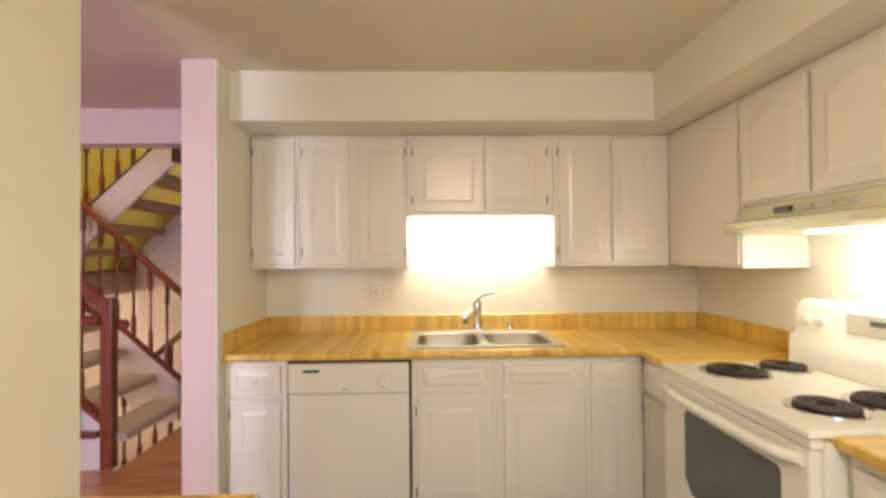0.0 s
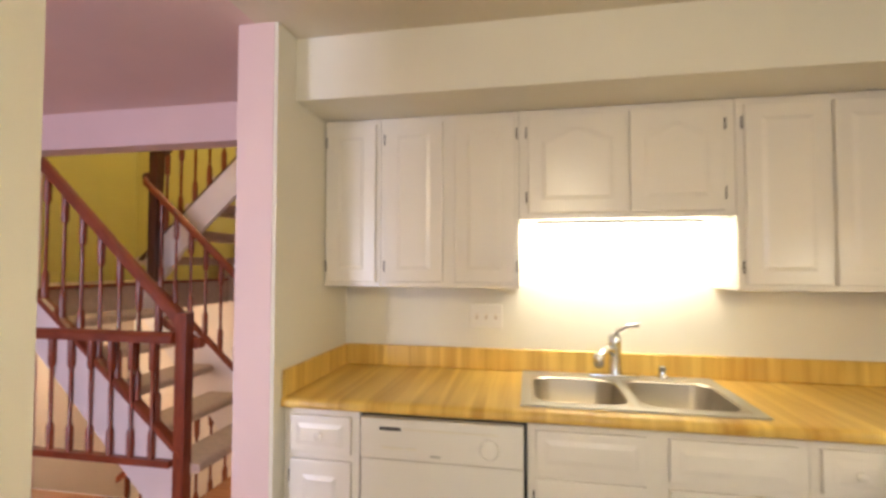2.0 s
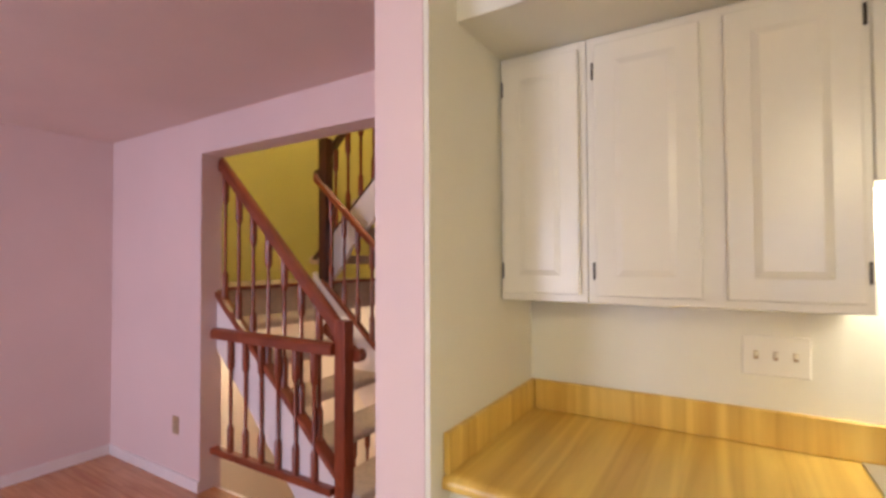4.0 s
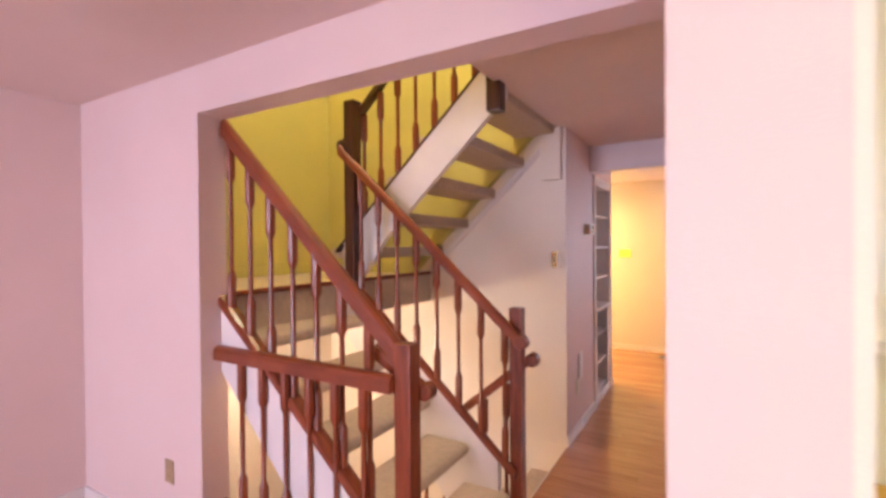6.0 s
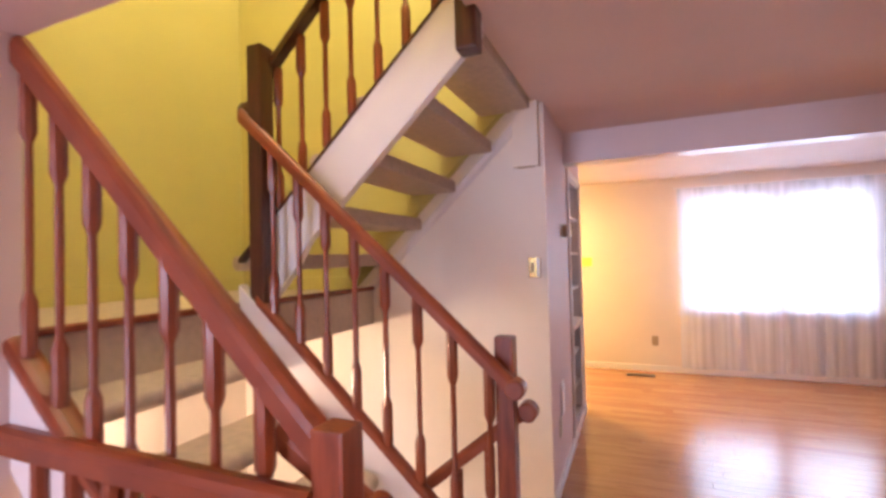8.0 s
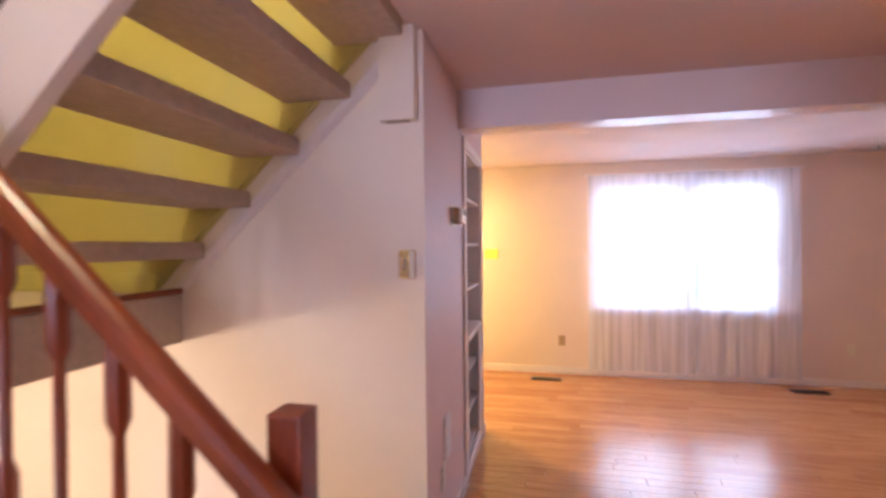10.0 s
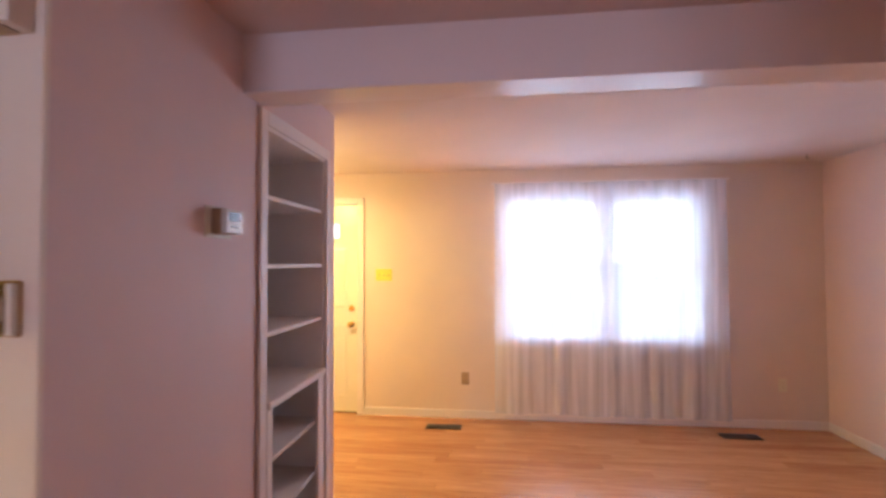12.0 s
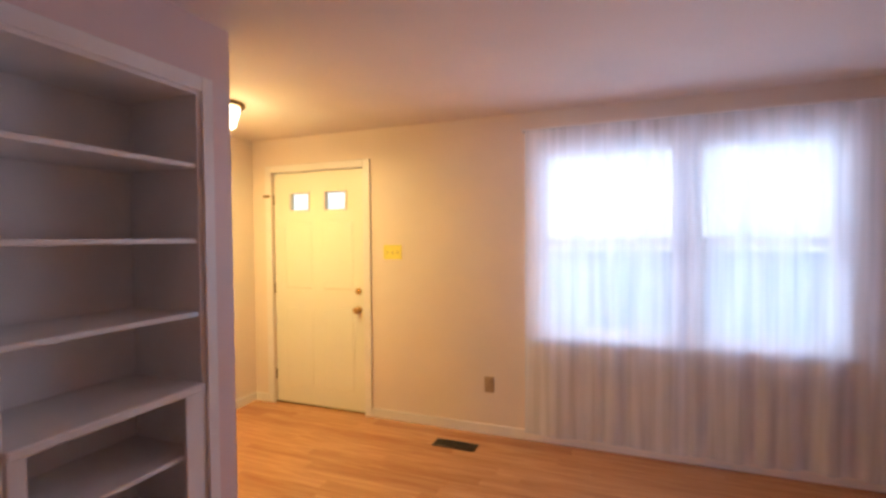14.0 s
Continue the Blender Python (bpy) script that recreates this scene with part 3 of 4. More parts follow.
# worktop: laminate with a cut-out for the sink
LAMINATE_SIDE = wood("butcher_block_laminate_crosswise", (0.52, 0.275, 0.042), (0.87, 0.62, 0.155), 0.32, (0.5, 11, 0.5), 1.7)
SX0, SX1, SY0, SY1 = 0.82, 1.575, 2.945, 3.355
wt = thing("worktop", "yellow butcher-block laminate worktop with backsplash", "worktop", (1.2, 3.2, 0.865))
part("top", grid_slab(bmesh.new(), (-0.103, SX0, SX1, 2.618), (2.90, SY0, SY1, 3.478), {(1, 1)}, 0.866, 0.905), LAMINATE, wt)
edge = [(2.902, 0.905), (2.872, 0.905), (2.860, 0.902), (2.853, 0.894), (2.851, 0.884), (2.853, 0.873), (2.862, 0.866), (2.902, 0.866)]
part("front_edge", prism(bmesh.new(), edge, "x", -0.103, 1.965), LAMINATE, wt, "", True)
box("return_top", wt, LAMINATE_SIDE, 1.99, 2.618, 2.507, 2.899, 0.866, 0.9048, 0)
bm = prism(bmesh.new(), [(1.99, 0.9048), (1.965, 0.9048), (1.955, 0.90), (1.951, 0.886), (1.955, 0.872), (1.965, 0.866), (1.99, 0.866)], "y", 2.507, 2.90)
part("return_edge", bm, LAMINATE_SIDE, wt, "", True)
box("backsplash", wt, LAMINATE, -0.085, 2.60, 3.46, 3.479, 0.906, 1.008, 0.003)
box("side_splash", wt, LAMINATE_SIDE, -0.104, -0.086, 2.86, 3.478, 0.906, 1.008, 0.003)
box("side_splash", wt, LAMINATE_SIDE, 2.601, 2.619, 2.507, 3.459, 0.906, 1.008, 0.003)
wt2 = thing("worktop", "yellow laminate worktop end past the range", "worktop", (2.3, 1.5, 0.865))
box("top", wt2, LAMINATE_SIDE, 1.99, 2.618, 1.25, 1.74, 0.866, 0.905, 0)
bm = prism(bmesh.new(), [(1.99, 0.905), (1.965, 0.905), (1.955, 0.90), (1.951, 0.886), (1.955, 0.872), (1.965, 0.866), (1.99, 0.866)], "y", 1.25, 1.795)
part("front_edge", bm, LAMINATE_SIDE, wt2, "", True)
box("side_splash", wt2, LAMINATE_SIDE, 2.60, 2.619, 1.25, 1.74, 0.906, 1.008, 0.003)

desk = thing("desk_counter", "low yellow laminate counter with a metal edge", "counter", (0.15, 1.6, 0))
box("top", desk, LAMINATE, -0.128, 0.43, 1.30, 1.885, 0.685, 0.72, 0.004)
box("metal_corner", desk, CHROME, 0.426, 0.436, 1.30, 1.889, 0.69, 0.722, 0.002, "bright metal edge strip")
box("body", desk, CABINET, -0.126, 0.40, 1.36, 1.85, 0.0, 0.685, 0.003)

# sink, faucet, soap nub


def bowl(bm, x0, x1, y0, y1, z_top, depth, r=0.07):
    """A rounded basin open at the top, with a lip."""
    def ring(inset, z, rad):
        pts = []
        for cx, cy, a0 in ((x1 - inset - rad, y1 - inset - rad, 0), (x0 + inset + rad, y1 - inset - rad, 90), (x0 + inset + rad, y0 + inset + rad, 180), (x1 - inset - rad, y0 + inset + rad, 270)):
            for k in range(6):
                a = radians(a0 + 18 * k)
                pts.append(bm.verts.new((cx + rad * math.cos(a), cy + rad * math.sin(a), z)))
        return pts
    rings = [ring(-0.015, z_top + 0.0008, 0.013), ring(-0.006, z_top + 0.0018, r + 0.004), ring(0.0, z_top - 0.004, r), ring(0.012, z_top - depth + 0.03, r - 0.006), ring(0.03, z_top - depth + 0.006, r - 0.015), ring(0.06, z_top - depth, r - 0.03)]
    for a, b in zip(rings, rings[1:]):
        for k in range(24):
            bm.faces.new((a[k], a[(k + 1) % 24], b[(k + 1) % 24], b[k]))
    bm.faces.new(rings[-1])
    return bm


sink = thing("sink", "double-bowl stainless steel sink set in the worktop", "sink", (1.2, 3.19, 0.905))
BX = ((0.845, 1.172), (1.222, 1.55))
part("rim", grid_slab(bmesh.new(), (0.792, 0.838, 1.179, 1.215, 1.557, 1.602), (2.918, 2.960, 3.345, 3.45), {(1, 1), (3, 1)}, 0.9058, 0.913), STEEL, sink)
for x0, x1 in BX:
    b = part("bowl", bowl(bmesh.new(), x0, x1, 2.967, 3.338, 0.913, 0.17), BASIN, sink, "brushed steel basin", True)
    part("drain", lathe(bmesh.new(), [(0.045, 0.0), (0.043, 0.003), (0.03, 0.003), (0.012, 0.001)], ((x0 + x1) / 2, 3.16, 0.744), "z", 20), CHROME, b, "", True)

faucet = thing("faucet", "single-lever chrome kitchen faucet with short spout", "faucet", (1.195, 3.42, 0.913))
box("base_plate", faucet, CHROME, 1.09, 1.30, 3.39, 3.445, 0.9132, 0.924, 0.006, "", 2)
part("body", lathe(bmesh.new(), [(0.033, 0.922), (0.030, 0.935), (0.027, 1.0), (0.030, 1.06), (0.030, 1.085), (0.022, 1.10), (0.01, 1.104)], (1.2, 3.42, 0), "z", 18), CHROME, faucet, "", True)
part("spout", sweep(bmesh.new(), [(1.2, 3.42, 1.0), (1.18, 3.39, 1.035), (1.155, 3.35, 1.045), (1.13, 3.31, 1.035), (1.115, 3.285, 1.015)], 0.0165, 14), CHROME, faucet, "", True)
part("aerator", lathe(bmesh.new(), [(0.012, 0.978), (0.02, 0.984), (0.0235, 1.0), (0.0235, 1.02), (0.018, 1.034), (0.006, 1.04)], (1.112, 3.28, 0), "z", 14), CHROME, faucet, "", True)
part("lever", sweep(bmesh.new(), [(1.2, 3.42, 1.095), (1.215, 3.41, 1.118), (1.25, 3.39, 1.14), (1.295, 3.37, 1.15)], 0.012, 12), CHROME, faucet, "", True)
nub = thing("sink_sprayer", "small chrome sprayer nub behind the sink", "sprayer", (1.40, 3.425, 0.913))
part("cap", lathe(bmesh.new(), [(0.022, 0.9133), (0.02, 0.925), (0.016, 0.935), (0.018, 0.96), (0.008, 0.966)], (1.40, 3.425, 0), "z", 16), CHROME, nub, "", True)


# range
rng = thing("electric_range", "white electric range with four dark coil burners", "range", (2.25, 2.18, 0))
RY0, RY1, RX0 = 1.745, 2.505, 1.90
box("body", rng, APPLIANCE, RX0 + 0.03, 2.60, RY0, RY1, 0.02, 0.885, 0.004)
box("cooktop", rng, APPLIANCE, RX0 - 0.012, 2.56, RY0, RY1, 0.896, 0.915, 0.007, "white enamel cooktop", 2)
box("front_panel", rng, APPLIANCE, RX0 - 0.005, RX0 + 0.03, RY0 + 0.004, RY1 - 0.004, 0.868, 0.892, 0.005, "", 2)
odoor = box("oven_door", rng, APPLIANCE, RX0 - 0.005, RX0 + 0.03, RY0 + 0.006, RY1 - 0.006, 0.20, 0.862, 0.012, "", 3)
pane = [(1.852, 0.52), (1.89, 0.47), (2.302, 0.47), (2.34, 0.52), (2.34, 0.762), (2.326, 0.778), (1.866, 0.778), (1.852, 0.762)]
part("oven_window", prism(bmesh.new(), pane, "x", RX0 - 0.008, RX0), OVEN_GLASS, odoor, "smoked glass oven window")
pts = [(RX0 - 0.005 - 0.05 * math.sin(math.pi * k / 14) ** 0.45, RY0 + 0.03 + (RY1 - RY0 - 0.06) * k / 14, 0.832) for k in range(15)]
part("handle", sweep(bmesh.new(), pts, 0.019, 10), APPLIANCE, odoor, "bowed white door handle", True)
box("drawer", rng, APPLIANCE, RX0 - 0.002, RX0 + 0.03, RY0 + 0.006, RY1 - 0.006, 0.04, 0.19, 0.006, "", 2)
bm = prism(bmesh.new(), [(2.43, 0.915), (2.598, 0.915), (2.598, 1.16), (2.56, 1.185), (2.49, 1.18), (2.465, 1.14), (2.46, 1.06), (2.435, 1.02)], "y", RY0 + 0.002, RY1 - 0.002)
bmesh.ops.bevel(bm, geom=list(bm.edges), offset=0.008, segments=2, affect="EDGES")
back = part("backguard", bm, APPLIANCE, rng, "white control backguard", True)
box("clock_panel", back, APPLIANCE, 2.452, 2.475, 1.99, 2.25, 1.078, 1.158, 0.004)
box("clock_display", back, LCD, 2.448, 2.46, 2.09, 2.15, 1.118, 1.138, 0.002, "dark clock display")
for y in (1.80, 1.875, 2.37, 2.44):
    part("knob", lathe(bmesh.new(), [(0.022, 0.0), (0.020, -0.009), (0.012, -0.012)], (2.463, y, 1.105), "x", 16), APPLIANCE, back, "", True)


def burner(x, y, r):
    pan = part("drip_pan", lathe(bmesh.new(), [(r + 0.018, 0.9152), (r + 0.016, 0.922), (r + 0.004, 0.92), (r * 0.7, 0.917), (0.02, 0.916)], (x, y, 0), "z", 28), CHROME, rng, "chrome drip pan", True)
    bm = bmesh.new()
    turns, n = 4.0, 120
    pts = [(x + (0.022 + (r - 0.026) * k / n) * math.cos(2 * math.pi * turns * k / n), y + (0.022 + (r - 0.026) * k / n) * math.sin(2 * math.pi * turns * k / n), 0.928) for k in range(n + 1)]
    part("coil", sweep(bm, pts, 0.0075, 6), COIL, pan, "dark spiral heating coil", True)
    lathe_bm = lathe(bmesh.new(), [(r - 0.004, 0.9205), (r - 0.004, 0.9215)], (x, y, 0), "z", 24)
    part("reflector_bowl", lathe_bm, COIL, pan)


burner(2.09, 2.335, 0.105)
burner(2.322, 2.392, 0.08)
burner(2.08, 1.915, 0.085)
burner(2.305, 1.94, 0.098)


def plate(name, label, category, mat, centre, normal, w, h, features=(), slot=DARK, group=""):
    """A switch or socket plate on a wall: features are (dx, dz, w, h, depth, name, material)."""
    t = thing(name, label, category, centre, group)
    cx, cy, cz = centre

    def slab(nm, dx, dz, ww, hh, d0, d1, m, parent, bevel):
        if normal in ("-y", "+y"):
            s = -1 if normal == "-y" else 1
            ys = sorted((cy + s * d0, cy + s * d1))
            return box(nm, parent, m, cx + dx - ww / 2, cx + dx + ww / 2, *ys, cz + dz - hh / 2, cz + dz + hh / 2, bevel)
        s = 1 if normal == "+x" else -1
        xs = sorted((cx + s * d0, cx + s * d1))
        return box(nm, parent, m, *xs, cy + dx - ww / 2, cy + dx + ww / 2, cz + dz - hh / 2, cz + dz + hh / 2, bevel)
    slab("cover_plate", 0, 0, w, h, 0.0, 0.006, mat, t, 0.0025)
    for dx, dz, ww, hh, d, nm, m in features:
        slab(nm, dx, dz, ww, hh, 0.006, 0.006 + d, m, t, 0.0008)
    return t


def socket(centre, normal, mat=PLASTIC, group="wall sockets", label="ivory double socket on the wall"):
    f = []
    for dz in (-0.02, 0.02):
        f += [(0, dz, 0.034, 0.028, 0.002, "outlet_face", mat), (-0.007, dz + 0.003, 0.003, 0.009, 0.0025, "slot", DARK), (0.007, dz + 0.003, 0.003, 0.009, 0.0025, "slot", DARK)]
    return plate("wall_socket", label, "socket", mat, centre, normal, 0.072, 0.116, f, group=group)


def toggles(n, mat, gap=None):
    f = []
    for k in range(n):
        dx = (k - (n - 1) / 2) * 0.046
        f += [(dx, 0, 0.011, 0.024, 0.001, "slot", gap or mat), (dx, 0.004, 0.008, 0.012, 0.011, "toggle", mat)]
    return f


plate("light_switch", "white three-gang plate on the kitchen wall", "switch", APPLIANCE, (0.618, 3.479, 1.16), "-y", 0.158, 0.114, toggles(3, PLASTIC, TAN))
plate("light_switch", "brass dimmer switch with white slide on the stair wall", "switch", KNOB, (-1.213, 5.609, 1.37), "-y", 0.072, 0.118,
      [(-0.011, 0, 0.042, 0.1, 0.002, "inset", BRASS), (-0.011, 0, 0.016, 0.05, 0.004, "rocker", TAN), (0.024, 0, 0.018, 0.108, 0.014, "slide_control", APPLIANCE)])
plate("light_switch", "brass single switch on the hall wall", "switch", KNOB, (-0.271, 3.185, 1.422), "-x", 0.072, 0.114,
      [(0, 0, 0.012, 0.026, 0.001, "slot", TAN), (0, 0.004, 0.009, 0.016, 0.005, "toggle", TRIM)])
plate("light_switch", "yellowed ivory three-gang switch beside the front door", "switch", YELLOWED, (-1.270, 9.119, 1.342), "-y", 0.160, 0.114, toggles(3, YELLOWED, TAN))
socket((-0.485, 9.119, 0.367), "-y", TAN, label="brown-gold double socket below the window wall")
socket((2.291, 9.119, 0.376), "-y")
socket((-2.56, 3.549, 0.37), "-y", TAN, label="brown double socket in the dining room")
socket((-1.139, 5.90, 0.36), "+x")

# ---- stairs ----
RISE, RUN = 0.2083, 0.236


def baluster_mesh(length):
    """A turned baluster: eight-sided blocks at both ends, a thin round shank between."""
    bm = bmesh.new()
    top, low = min(0.17, length * 0.24), min(0.15, length * 0.22)
    b, s = 0.0205, 0.0105
    prof = [(b, 0), (b, low), (s + 0.004, low + 0.02), (s, low + 0.03), (s + 0.001, length * 0.55), (s, length - top - 0.03), (s + 0.004, length - top - 0.02), (b + 0.001, length - top), (b + 0.001, length)]
    lathe(bm, prof, n=8)
    return mesh("baluster", bm, POST, True)


BALUSTERS = {}


def baluster(parent, x, y, z0, z1):
    key = round(z1 - z0, 2)
    if key not in BALUSTERS:
        BALUSTERS[key] = baluster_mesh(key)
    ob = new("baluster", BALUSTERS[key])
    ob.location = (x, y, z0)
    ob.parent = parent
    ob.matrix_parent_inverse = parent.matrix_basis.inverted()
    return ob


def rail_bar(bm, x0, z0, x1, z1, y, w, h):
    """A moulded bar with a rounded top from one end to the other, along x."""
    sec = [(-0.5, -0.5), (0.5, -0.5), (0.5, 0.1), (0.38, 0.36), (0.15, 0.5), (-0.15, 0.5), (-0.38, 0.36), (-0.5, 0.1)]
    ends = []
    for x, z in ((x0, z0), (x1, z1)):
        ends.append([bm.verts.new((x, y + a * w, z + b * h)) for a, b in sec])
    n = len(sec)
    for i in range(n):
        bm.faces.new((ends[0][i], ends[0][(i + 1) % n], ends[1][(i + 1) % n], ends[1][i]))
    bm.faces.new(ends[0][::-1])
    bm.faces.new(ends[1])
    return bm


def newel(parent, x, y, z0, z1, w=0.08, mat=POST, label="square cherry-stained newel post"):
    bm = bmesh.new()
    h = w / 2
    cuboid(bm, x - h, x + h, y - h, y + h, z0, z1, 0.007, 2)
    return part("newel_post", bm, mat, parent, label)


def knob_end(parent, x, y, z, r=0.034, mat=RAIL):
    return part("rail_end", lathe(bmesh.new(), [(r * 0.8, -0.03), (r, -0.024), (r, 0.024), (r * 0.8, 0.03)], (x, y, z), "y", 16), mat, parent, "rounded rail end", True)


def lineA(x):
    return 1.225 - 0.862 * (x + 2.277)


def lineB(x):
    return 1.317 - 0.896 * (x + 2.225)


def railA(x):
    return 2.075 - 0.955 * (x + 2.295)


def railB(x):
    return 2.09 - 0.915 * (x + 2.265)


def tread_mesh(x_nose, x_back, y0, y1, z_top, thick, nose_right):
    """A carpet-wrapped plank with a rounded nose, along y."""
    r = thick / 2
    d = 1 if nose_right else -1
    xs = (x_back, x_nose - d * r)
    pts = [(xs[0], z_top - thick), (xs[1], z_top - thick)]
    for k in range(1, 8):
        a = radians(-90 + 22.5 * k)
        pts.append((xs[1] + d * r * math.cos(a), z_top - r + r * math.sin(a)))
    pts += [(xs[1], z_top), (xs[0] + d * 0.01, z_top), (xs[0], z_top - 0.012)]
    return prism(bmesh.new(), pts, "y", y0, y1)


lower = thing("lower_stair_flight", "open-riser flight with taupe carpeted treads and white stringers", "stairs", (-1.7, 4.1, 0))
for k in range(1, 6):
    nose = -2.29 + (6 - k) * RUN
    part("tread", tread_mesh(nose, nose - 0.27, 3.702, 4.438, RISE * k + 0.01, 0.062, True), CARPET, lower, "taupe carpeted tread", True)
for y0, y1, line in ((3.655, 3.70, lineA), (4.464, 4.510, lineB)):
    xa, xb = -2.292, -1.19
    bm = prism(bmesh.new(), [(xa, line(xa) - 0.035), (xb, line(xb) - 0.035), (xb, max(0.0, line(xb) - 0.36)), (-1.32, 0.0), (-1.44, 0.0), (xa, line(xa) - 0.36)], "y", y0, y1)
    part("stringer", bm, TRIM, lower, "white painted stringer board")

railing = thing("stair_railing", "cherry-stained railing on the near side of the flight", "railing", (-1.7, 3.68, 0), "stair railings")
part("handrail", rail_bar(bmesh.new(), -2.288, railA(-2.288), -1.24, railA(-1.24), 3.688, 0.062, 0.085), RAIL, railing)
part("shoe_rail", rail_bar(bmesh.new(), -2.292, lineA(-2.292) - 0.012, -1.20, lineA(-1.20) - 0.012, 3.677, 0.075, 0.045), RAIL, railing)
newel(railing, -1.212, 3.679, 0.0, 1.12, 0.072)
knob_end(railing, -1.165, 3.74, 0.93, 0.034)
part("inner_rail", rail_bar(bmesh.new(), -1.40, railA(-1.40) - 0.16, -1.175, 0.935, 3.74, 0.05, 0.06), RAIL, railing)
for k in range(7):
    x = -2.237 + 0.141 * k
    baluster(railing, x, 3.677, lineA(x), railA(x) - 0.03)

railing = thing("stair_railing", "cherry-stained railing on the far side of the flight", "railing", (-1.6, 4.49, 0), "stair railings")
part("handrail", rail_bar(bmesh.new(), -2.27, railB(-2.27), -1.055, railB(-1.055), 4.478, 0.055, 0.065), RAIL, railing)
knob_end(railing, -1.06, 4.478, railB(-1.06), 0.035)
part("shoe_rail", rail_bar(bmesh.new(), -2.195, lineB(-2.195) - 0.012, -1.10, lineB(-1.10) - 0.012, 4.488, 0.052, 0.04), RAIL, railing)
newel(railing, -1.112, 4.552, 0.0, 1.151, 0.066)
for k in range(8):
    x = -2.115 + 0.1367 * k
    baluster(railing, x, 4.490, lineB(x), railB(x) - 0.028)

guard = thing("stair_guard_rail", "level cherry-stained guard rail across the opening", "railing", (-1.75, 3.61, 0), "stair railings")
part("top_rail", rail_bar(bmesh.new(), -2.294, 0.975, -1.246, 0.972, 3.645, 0.066, 0.065), RAIL, guard)
box("bottom_rail", guard, RAIL, -2.294, -1.248, 3.612, 3.672, 0.215, 0.255, 0.005)
for k in range(6):
    x = -2.122 + 0.146 * k
    baluster(guard, x, 3.642, 0.245, 0.955)

landing = thing("stair_landing", "carpeted half landing with a cherry wood nosing", "landing", (-2.87, 4.65, 1.01))
box("platform", landing, CARPET, -3.449, -2.30, 3.692, 5.608, 1.01, 1.235, 0.006, "taupe carpeted landing edge")
box("nosing", landing, RAIL, -2.318, -2.285, 3.692, 5.600, 1.236, 1.262, 0.006, "cherry wood nosing strip")
box("baseboard", landing, YELLOW_PAINT, -3.449, -3.434, 3.70, 5.60, 1.236, 1.33, 0.004)
box("baseboard", landing, YELLOW_PAINT, -3.43, -2.42, 5.586, 5.601, 1.236, 1.33, 0.004)

upper = thing("upper_stair_flight", "open-riser upper flight with taupe carpeted treads", "stairs", (-1.8, 5.05, 1.25))
for k in range(1, 7):
    back_x = -2.163 + 0.238 * (k - 1)
    part("tread", tread_mesh(back_x - 0.325, back_x, 4.612, 5.588, 1.25 + 0.222 * k, 0.072, False), CARPET, upper, "taupe carpeted tread", True)


def under2(x):
    return 1.72 + 0.928 * (x + 1.78)


bm = prism(bmesh.new(), [(-2.33, 1.265), (-2.20, 1.265), (-2.08, 1.39), (-2.0, under2(-2.0)), (-1.18, under2(-1.18)), (-1.18, under2(-1.18) + 0.295), (-2.33, under2(-2.33) + 0.295)], "y", 4.57, 4.61)
part("stringer", bm, TRIM, upper, "white painted stringer board")
bm = bmesh.new()
ends = []
for x, z in ((-2.31, 1.215), (-1.16, 2.30)):
    ends.append([bm.verts.new((x - 0.7 * d, y, z + 0.7 * d)) for d, y in ((0.0, 5.609), (0.022, 5.592), (0.05, 5.588), (0.056, 5.594), (0.06, 5.609))])
for k in range(4):
    bm.faces.new((ends[0][k], ends[0][k + 1], ends[1][k + 1], ends[1][k]))
bm.faces.new(ends[0])
bm.faces.new(ends[1][::-1])
part("wall_moulding", bm, TRIM, upper, "white diagonal moulding on the wall")
bm = prism(bmesh.new(), [(-2.46, 1.27), (-2.40, 1.30), (-1.20, 2.476), (-1.20, 2.68), (-2.46, 1.445)], "y", 5.590, 5.6018)
part("wall_skirt", bm, YELLOW_PAINT, upper, "mustard yellow skirt board along the flight")

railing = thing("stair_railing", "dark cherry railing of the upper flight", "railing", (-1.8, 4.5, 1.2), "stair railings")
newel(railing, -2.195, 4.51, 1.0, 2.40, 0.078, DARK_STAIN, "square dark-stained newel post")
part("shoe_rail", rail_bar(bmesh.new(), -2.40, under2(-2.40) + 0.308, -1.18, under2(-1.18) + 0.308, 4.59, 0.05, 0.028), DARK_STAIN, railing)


def railU(x):
    return 2.245 + 0.935 * (x + 2.27)


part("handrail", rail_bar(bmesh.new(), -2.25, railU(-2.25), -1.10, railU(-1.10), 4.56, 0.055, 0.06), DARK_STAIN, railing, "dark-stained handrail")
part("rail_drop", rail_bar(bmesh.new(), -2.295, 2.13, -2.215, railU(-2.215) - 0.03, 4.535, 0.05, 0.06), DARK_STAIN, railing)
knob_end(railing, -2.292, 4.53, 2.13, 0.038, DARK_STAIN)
for k in range(8):
    x = -2.16 + 0.1325 * k
    baluster(railing, x, 4.585, under2(x) + 0.318, railU(x) - 0.025)
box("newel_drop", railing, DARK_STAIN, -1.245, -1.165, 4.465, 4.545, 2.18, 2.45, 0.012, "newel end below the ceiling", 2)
box("upper_newel", railing, RAIL, -1.24, -1.17, 4.47, 4.54, 2.45, 3.55, 0.006)

